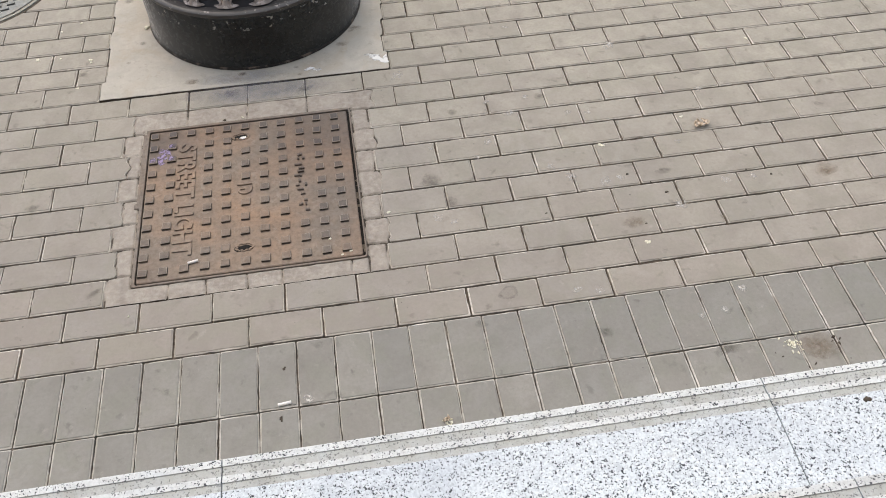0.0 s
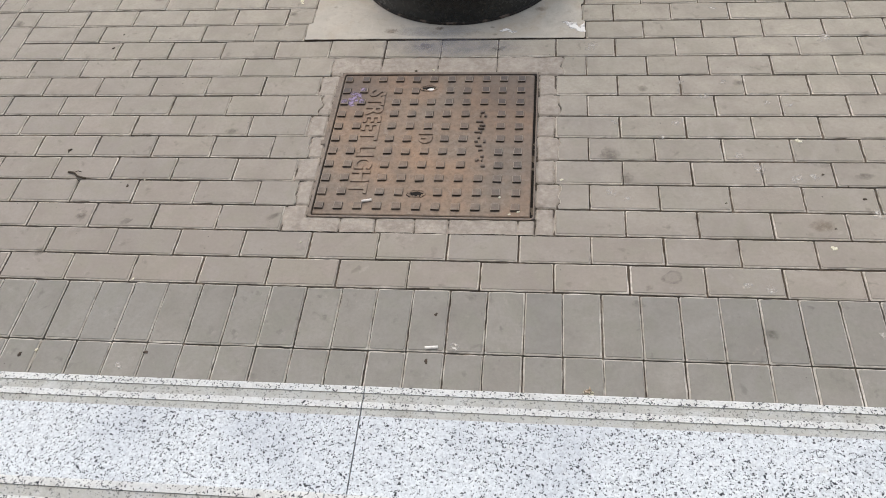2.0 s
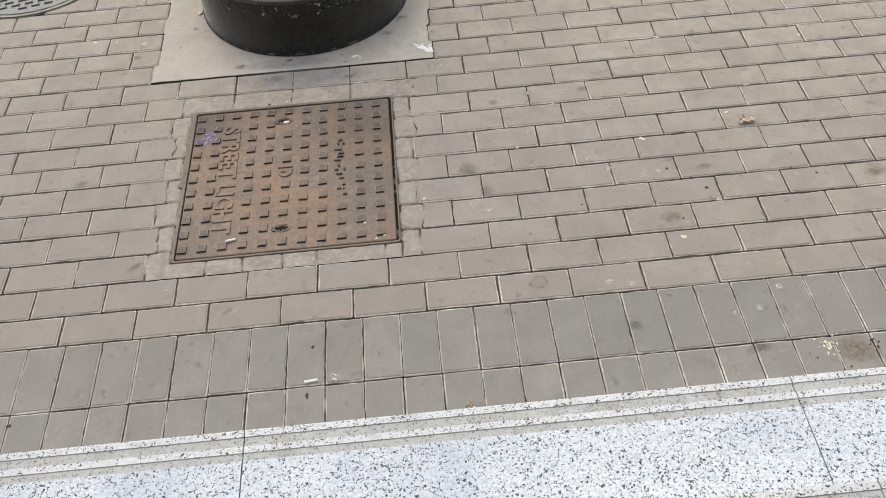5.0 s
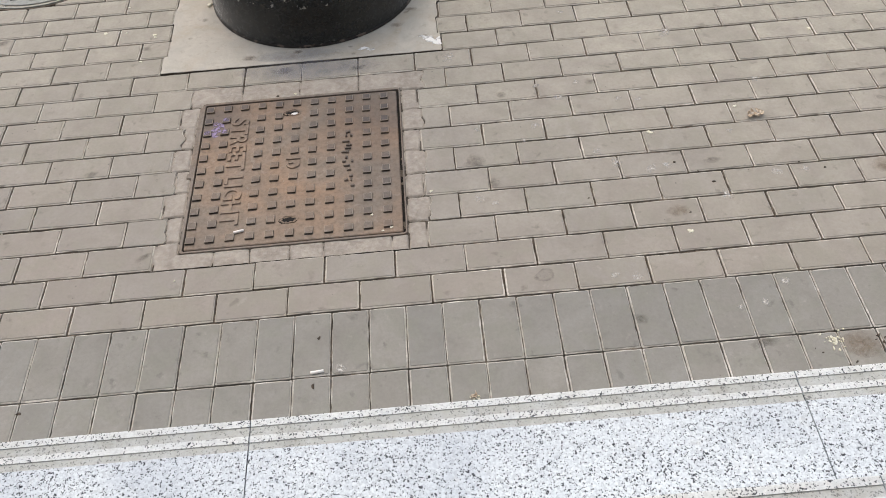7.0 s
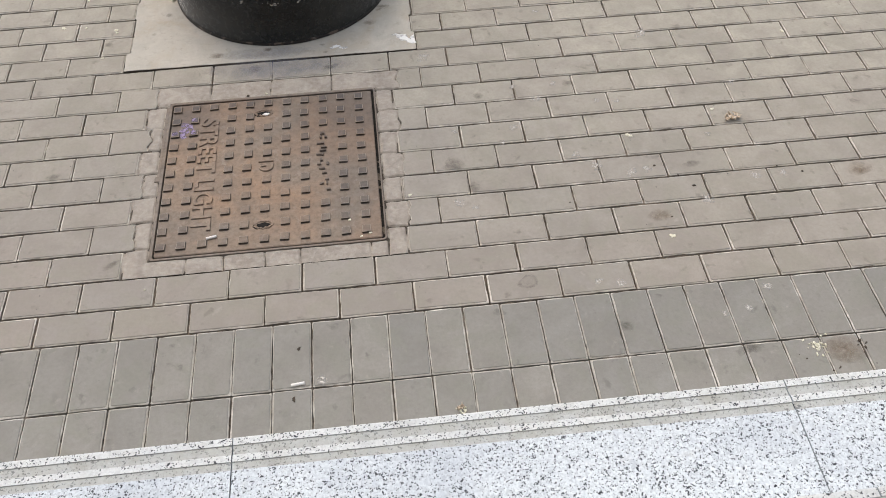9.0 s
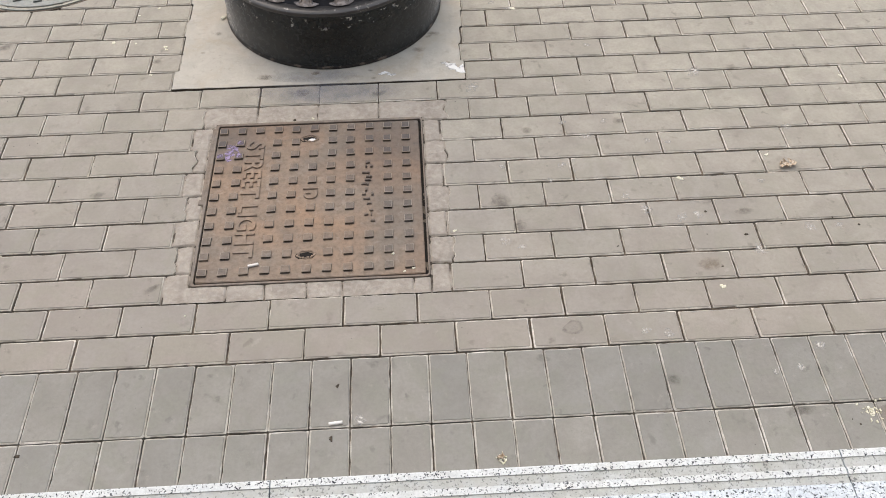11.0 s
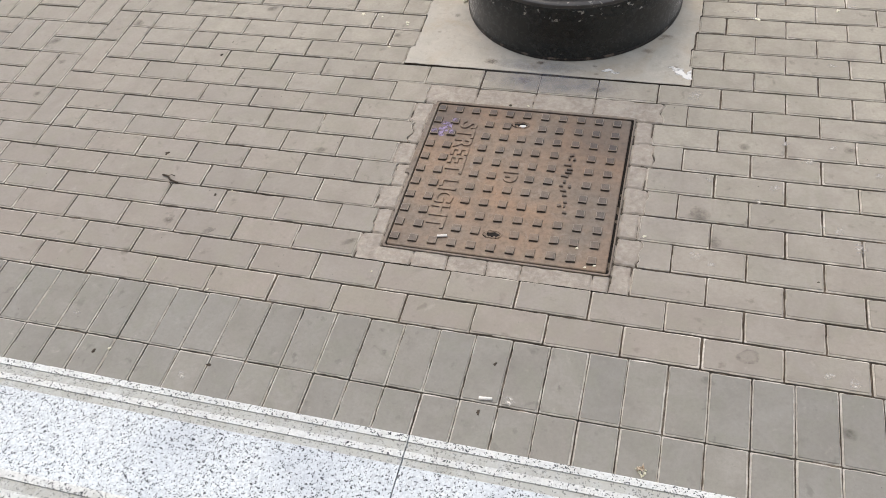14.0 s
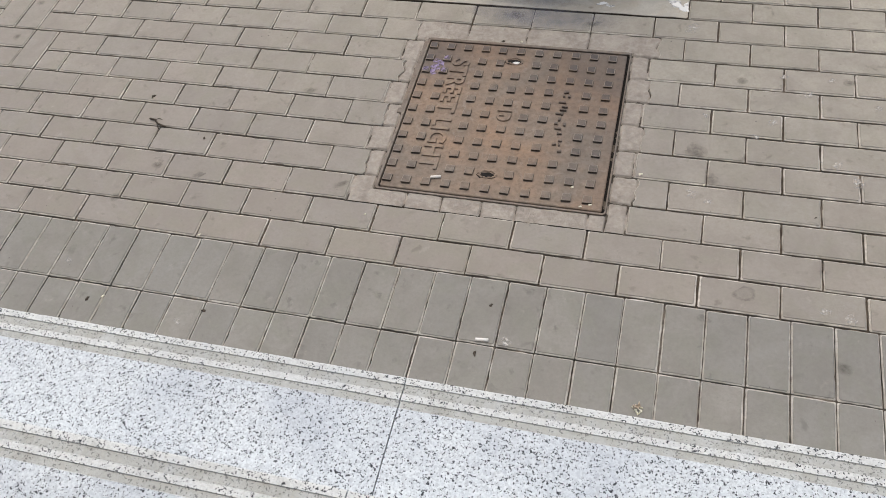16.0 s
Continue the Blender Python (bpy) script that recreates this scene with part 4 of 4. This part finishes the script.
def ragged(x0, y0, x1, y1, pitch=0.010, amount=0.0009, chips=0.035):
    """The outline of a block whose edges are slightly worn and corners blunted, with a few shallow chips."""
    pts = []
    for (ax, ay), (bx, by) in (((x0, y0), (x1, y0)), ((x1, y0), (x1, y1)), ((x1, y1), (x0, y1)), ((x0, y1), (x0, y0))):
        n = max(2, round(math.hypot(bx - ax, by - ay) / pitch))
        nx, ny = -(by - ay), bx - ax
        ln = math.hypot(nx, ny)
        push, chip = 0.0, 0
        for i in range(n + 1):
            blunt = rnd.uniform(0.0015, 0.0042) / ln
            q = blunt if i == 0 else 1 - blunt if i == n else (i + rnd.uniform(-0.3, 0.3)) / n
            push = 0.55 * push + rnd.uniform(-0.35, 0.75) * amount
            if not chip and rnd.random() < chips:
                chip = rnd.randrange(2, 4)
            dent = rnd.uniform(0.0006, 0.0017) if chip else 0.0
            chip = max(0, chip - 1)
            off = push + dent if 0 < i < n else 0.0003
            pts.append((ax + (bx - ax) * q + nx / ln * off, ay + (by - ay) * q + ny / ln * off))
    return pts


def block_mesh(w, d, gx=G, gy=G, lip=0.0036, pitch=0.010):
    """A block with a low lip of uneven width, coloured pale as if lit, round its raised top."""
    x, y = w / 2 - gx, d / 2 - gy
    out = ragged(-x, -y, x, y, pitch)
    n = len(out)
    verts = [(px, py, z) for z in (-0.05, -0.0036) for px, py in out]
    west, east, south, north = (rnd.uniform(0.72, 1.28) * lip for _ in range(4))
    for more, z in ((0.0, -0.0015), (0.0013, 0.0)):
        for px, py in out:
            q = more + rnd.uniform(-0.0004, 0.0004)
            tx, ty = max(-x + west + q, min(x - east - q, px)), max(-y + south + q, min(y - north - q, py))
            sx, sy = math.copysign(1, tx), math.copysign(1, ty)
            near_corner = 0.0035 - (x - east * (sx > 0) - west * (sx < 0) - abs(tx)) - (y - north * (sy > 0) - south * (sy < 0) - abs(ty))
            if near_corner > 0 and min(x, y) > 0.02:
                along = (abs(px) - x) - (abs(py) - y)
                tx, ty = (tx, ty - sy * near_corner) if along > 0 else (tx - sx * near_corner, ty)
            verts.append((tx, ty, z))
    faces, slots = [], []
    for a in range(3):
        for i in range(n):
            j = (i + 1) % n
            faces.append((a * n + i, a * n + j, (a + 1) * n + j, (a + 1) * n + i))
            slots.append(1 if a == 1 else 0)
    return verts, faces + [tuple(range(3 * n, 4 * n))], slots + [0]


GAPS = {PAVER.name: (0.0018, 0.0024, 0.0036), BORDER.name: (0.0010, 0.0017, 0.0038)}
SHARED = {}
REST, REST_BORDER = ([], [], []), ([], [], [])


def lay(x0, x1, y0, y1, near, parent, mat, rest):
    """One rectangular block, as an object of its own when near."""
    w, d = x1 - x0, y1 - y0
    rest_v, rest_f, rest_s = rest
    m = pose((x0 + x1) / 2 + rnd.uniform(-1, 1) * 0.0010, (y0 + y1) / 2 + rnd.uniform(-1, 1) * 0.0009, rnd.uniform(-0.0012, 0.0006), rnd.uniform(-0.35, 0.35), rnd.uniform(-0.25, 0.25), rnd.uniform(-0.25, 0.25))
    if near:
        key = (round(w, 4), round(d, 4), mat.name, rnd.randrange(9))
        if key not in SHARED:
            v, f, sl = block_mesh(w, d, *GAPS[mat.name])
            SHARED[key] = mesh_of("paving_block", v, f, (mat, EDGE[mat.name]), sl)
        ob = new("paving_block", SHARED[key])
        ob.parent, ob.matrix_basis = parent, m
    else:
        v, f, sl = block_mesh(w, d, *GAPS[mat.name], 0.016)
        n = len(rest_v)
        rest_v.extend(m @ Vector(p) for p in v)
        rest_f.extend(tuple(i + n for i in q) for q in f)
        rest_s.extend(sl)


def piece(name, outline, parent, mat, top=0.0, chamfer=0.003):
    v, f = prism(outline, top, chamfer, 0.05, 0.0025)
    ob = new(name, mesh_of(name, v, f, (mat, EDGE[mat.name]), [0, 1] * len(outline) + [0]))
    ob.parent = parent
    return ob


def jag(x, y0, y1, amount, n=9):
    """Points of a broken end from (x, y0) up to (x, y1)."""
    seed = rnd.uniform(0, 50)
    return [(x + amount * (noise.noise(Vector((seed, 0.33 * i, 0))) + 0.35 * noise.noise(Vector((seed, 1.3 * i, 5)))) * (0 < i < n), y0 + (y1 - y0) * i / n) for i in range(n + 1)]


def course(k, x_from, x_to, near_from=-1.05, near_to=2.75):
    """Course k of the running bond between two ends; the end blocks are cut."""
    y0, y1 = (k - 1) * P, k * P
    first = U0 + P * ((k + 1) % 2)
    n = math.floor((x_from - first) / (2 * P) + 1e-6)
    x = first + n * 2 * P
    while x < x_to - 0.004:
        a, b = max(x, x_from), min(x + 2 * P, x_to)
        if b - a > 0.012:
            lay(a, b, y0, y1, near_from < (a + b) / 2 < near_to and k <= 13, pavement, PAVER, REST)
        x += 2 * P


ENDS = {}


def u(n):
    return U0 + n * P


for k in range(1, 30):
    left = FIELD_X0
    if k == 9:
        left = u(-12)
    elif k in (11, 12):
        left = u(-8)
    elif k >= 7:
        left = u(-11)
    if 3 <= k <= 10:
        odd = k % 2 == 1
        end = 0.276 if odd else 0.296
        begin = 1.076 if odd else 1.088
        if k == 10:
            end, begin = 0.300, 1.100
        if odd:
            course(k, left, end)
            course(k, begin, FIELD_X1)
        else:
            course(k, left, U0 + P)
            course(k, U0 + 11 * P, FIELD_X1)
            y0, y1 = (k - 1) * P + G, k * P - G
            ENDS[k] = jag(end, y0, y1, 0.014), jag(begin, y0, y1, 0.010)
            piece("cut_block", [(U0 + P + G, y0)] + ENDS[k][0] + [(U0 + P + G, y1)], pavement, PAVER, 0.0, 0.0022)
            piece("cut_block", [(U0 + 11 * P - G, y1)] + ENDS[k][1][::-1] + [(U0 + 11 * P - G, y0)], pavement, PAVER, 0.0, 0.0022)
    elif k >= 12 and k <= 20:
        course(k, left, WEST[k] - 0.0005)
        course(k, EAST[k] + 0.0005, FIELD_X1)
    else:
        course(k, left, FIELD_X1)

# mortar made up between the cut blocks and the cover
for name, outline in (("mortar_bed", [(0.262, 0.196), (CX0 + 0.004, 0.196), (CX0 + 0.004, 0.998), (0.262, 0.998)]), ("mortar_bed", [(CX1 - 0.003, 0.196), (1.110, 0.196), (1.110, 0.998), (CX1 - 0.003, 0.998)]),
                      ("mortar_bed", [(CX0 + 0.004, 0.202), (CX1 - 0.003, 0.202), (CX1 - 0.003, CY0 + 0.003), (CX0 + 0.004, CY0 + 0.003)]), ("mortar_bed", [(CX0 + 0.004, CY1 - 0.003), (CX1 - 0.003, CY1 - 0.003), (CX1 - 0.003, 0.998), (CX0 + 0.004, 0.998)])):
    piece(name, outline, pavement, GROUT, -0.0070)
def mortar_sheet(x0, x1, y0, y1, inside, label):
    """Hand-laid mortar: an uneven sheet with ragged ends and joints scribed along the courses, in places worn through."""
    h = 0.0026
    nx, ny = round((x1 - x0) / h), round((y1 - y0) / h)
    verts, keep = [], []
    for j in range(ny + 1):
        for i in range(nx + 1):
            x, y = x0 + (x1 - x0) * i / nx, y0 + (y1 - y0) * j / ny
            p = Vector((x, y, 0))
            z = -0.0018 + 0.0022 * noise.noise(p * 28) + 0.0011 * noise.noise(p * 95)
            wob = 0.004 * noise.noise(p * 17 + Vector((3, 0, 0)))
            depth = max(0.20, 0.85 + 0.9 * noise.noise(p * 13 + Vector((0, 7, 0))))
            for line in [q * P + 0.002 for q in range(3, 11)]:
                z -= 0.0075 * depth * math.exp(-((y - line - wob) / 0.0034) ** 2)
            if y > 0.92 or (y < 0.26 and 0.35 < x < 1.03):
                for line in (0.476, 0.676, 0.876) if y > 0.92 else (0.452, 0.556, 0.672, 0.772, 0.972, 1.020):
                    z -= 0.0078 * depth * math.exp(-((x - line - wob) / 0.0028) ** 2)
            e = inside(x, y)
            crack = max(0.0, 0.75 + 1.3 * noise.noise(p * 21 + Vector((5, 5, 0))))
            z -= 0.0072 * crack * math.exp(-((e - 0.002 - 0.5 * wob) / 0.0030) ** 2)
            rim = min(abs(x - (CX0 - 0.0125 if y > 0.57 else CX0 - 0.003)), abs(x - CX1 - 0.003))
            if CY0 < y < CY1:
                z -= 0.0065 * min(1.0, crack) * math.exp(-((rim + 0.3 * wob) / 0.0026) ** 2)
            verts.append((x, y, max(z, -0.011)))
            e += 0.004
            keep.append(e > 0.0 and z > -0.0095)
    faces = []
    for j in range(ny):
        for i in range(nx):
            q = (j * (nx + 1) + i, j * (nx + 1) + i + 1, (j + 1) * (nx + 1) + i + 1, (j + 1) * (nx + 1) + i)
            if sum(keep[c] for c in q) >= 3:
                faces.append(q)
    ob = new("mortar_fill", mesh_of("mortar_fill", verts, faces, (MORTAR,)))
    ob.parent = pavement
    for poly in ob.data.polygons:
        poly.use_smooth = True
    return tagged(ob, label)


def broken_end(y, which, straight):
    """Where the blocks end beside the cover, at a given depth."""
    k = int(y / P) + 1
    if k not in ENDS:
        return straight
    pts = ENDS[k][which]
    for (xa, ya), (xb, yb) in zip(pts, pts[1:]):
        if y <= yb:
            return xa + (xb - xa) * max(0.0, y - ya) / (yb - ya)
    return pts[-1][0]


def left_end(y):
    return broken_end(y, 0, 0.2755)


def right_end(y):
    return broken_end(y, 1, 1.0765)


mortar_sheet(0.250, CX0 - 0.001, 0.200, 1.004, lambda x, y: x - left_end(y), "cracked taupe mortar beside the cover")
mortar_sheet(CX1 + 0.001, 1.112, 0.200, 1.004, lambda x, y: right_end(y) - x, "cracked taupe mortar beside the cover")
mortar_sheet(CX0 - 0.001, CX1 + 0.001, CY1 + 0.001, 1.004, lambda x, y: 1.0, "cracked taupe mortar behind the cover")
mortar_sheet(CX0 - 0.001, CX1 + 0.001, 0.199, CY0 - 0.0015, lambda x, y: 1.0, "cracked taupe mortar in front of the cover")

# block pattern on the west side: pairs laid crosswise, with single uprights along the bond
for a, b, y0, y1 in ((-12, -11, 6, 8), (-12, -11, 9, 11), (-12, -11, 11, 13), (-11, -10, 10, 12)):
    lay(u(a), u(b), y0 * P, y1 * P, True, pavement, PAVER, REST)
for a, b, y0 in ((-10, -8, 10), (-10, -8, 11)):
    lay(u(a), u(b), y0 * P, (y0 + 1) * P, True, pavement, PAVER, REST)
for y0 in range(13, 29, 2):
    lay(u(-12), u(-11), y0 * P, (y0 + 2) * P, False, pavement, PAVER, REST)
for bx in range(-32, -12, 2):
    for by in range(6, 30, 2):
        upright = ((bx + 14) // 2 + (by - 8) // 2) % 2 == 0
        near = bx >= -16 and by < 14
        for i in range(2):
            if upright:
                lay(u(bx + i), u(bx + i + 1), by * P, (by + 2) * P, near, pavement, PAVER, REST)
            else:
                lay(u(bx), u(bx + 2), (by + i) * P, (by + i + 1) * P, near, pavement, PAVER, REST)

# border course: two rows of upright blocks
i = -31
while 0.1 * i < FIELD_X1 - 0.05:
    for y0, y1 in ((-0.2, 0.0), (-0.401, -0.2)):
        lay(0.1 * i, 0.1 * i + 0.1, y0, y1, -9 <= i < 30, border, BORDER, REST_BORDER)
    i += 1

for (verts, faces, slots), parent, mat in ((REST, pavement, PAVER), (REST_BORDER, border, BORDER)):
    ob = new("far_paving_blocks", mesh_of("far_paving_blocks", verts, faces, (mat, EDGE[mat.name]), slots))
    ob.parent = parent
    tagged(ob, kind="stuff")
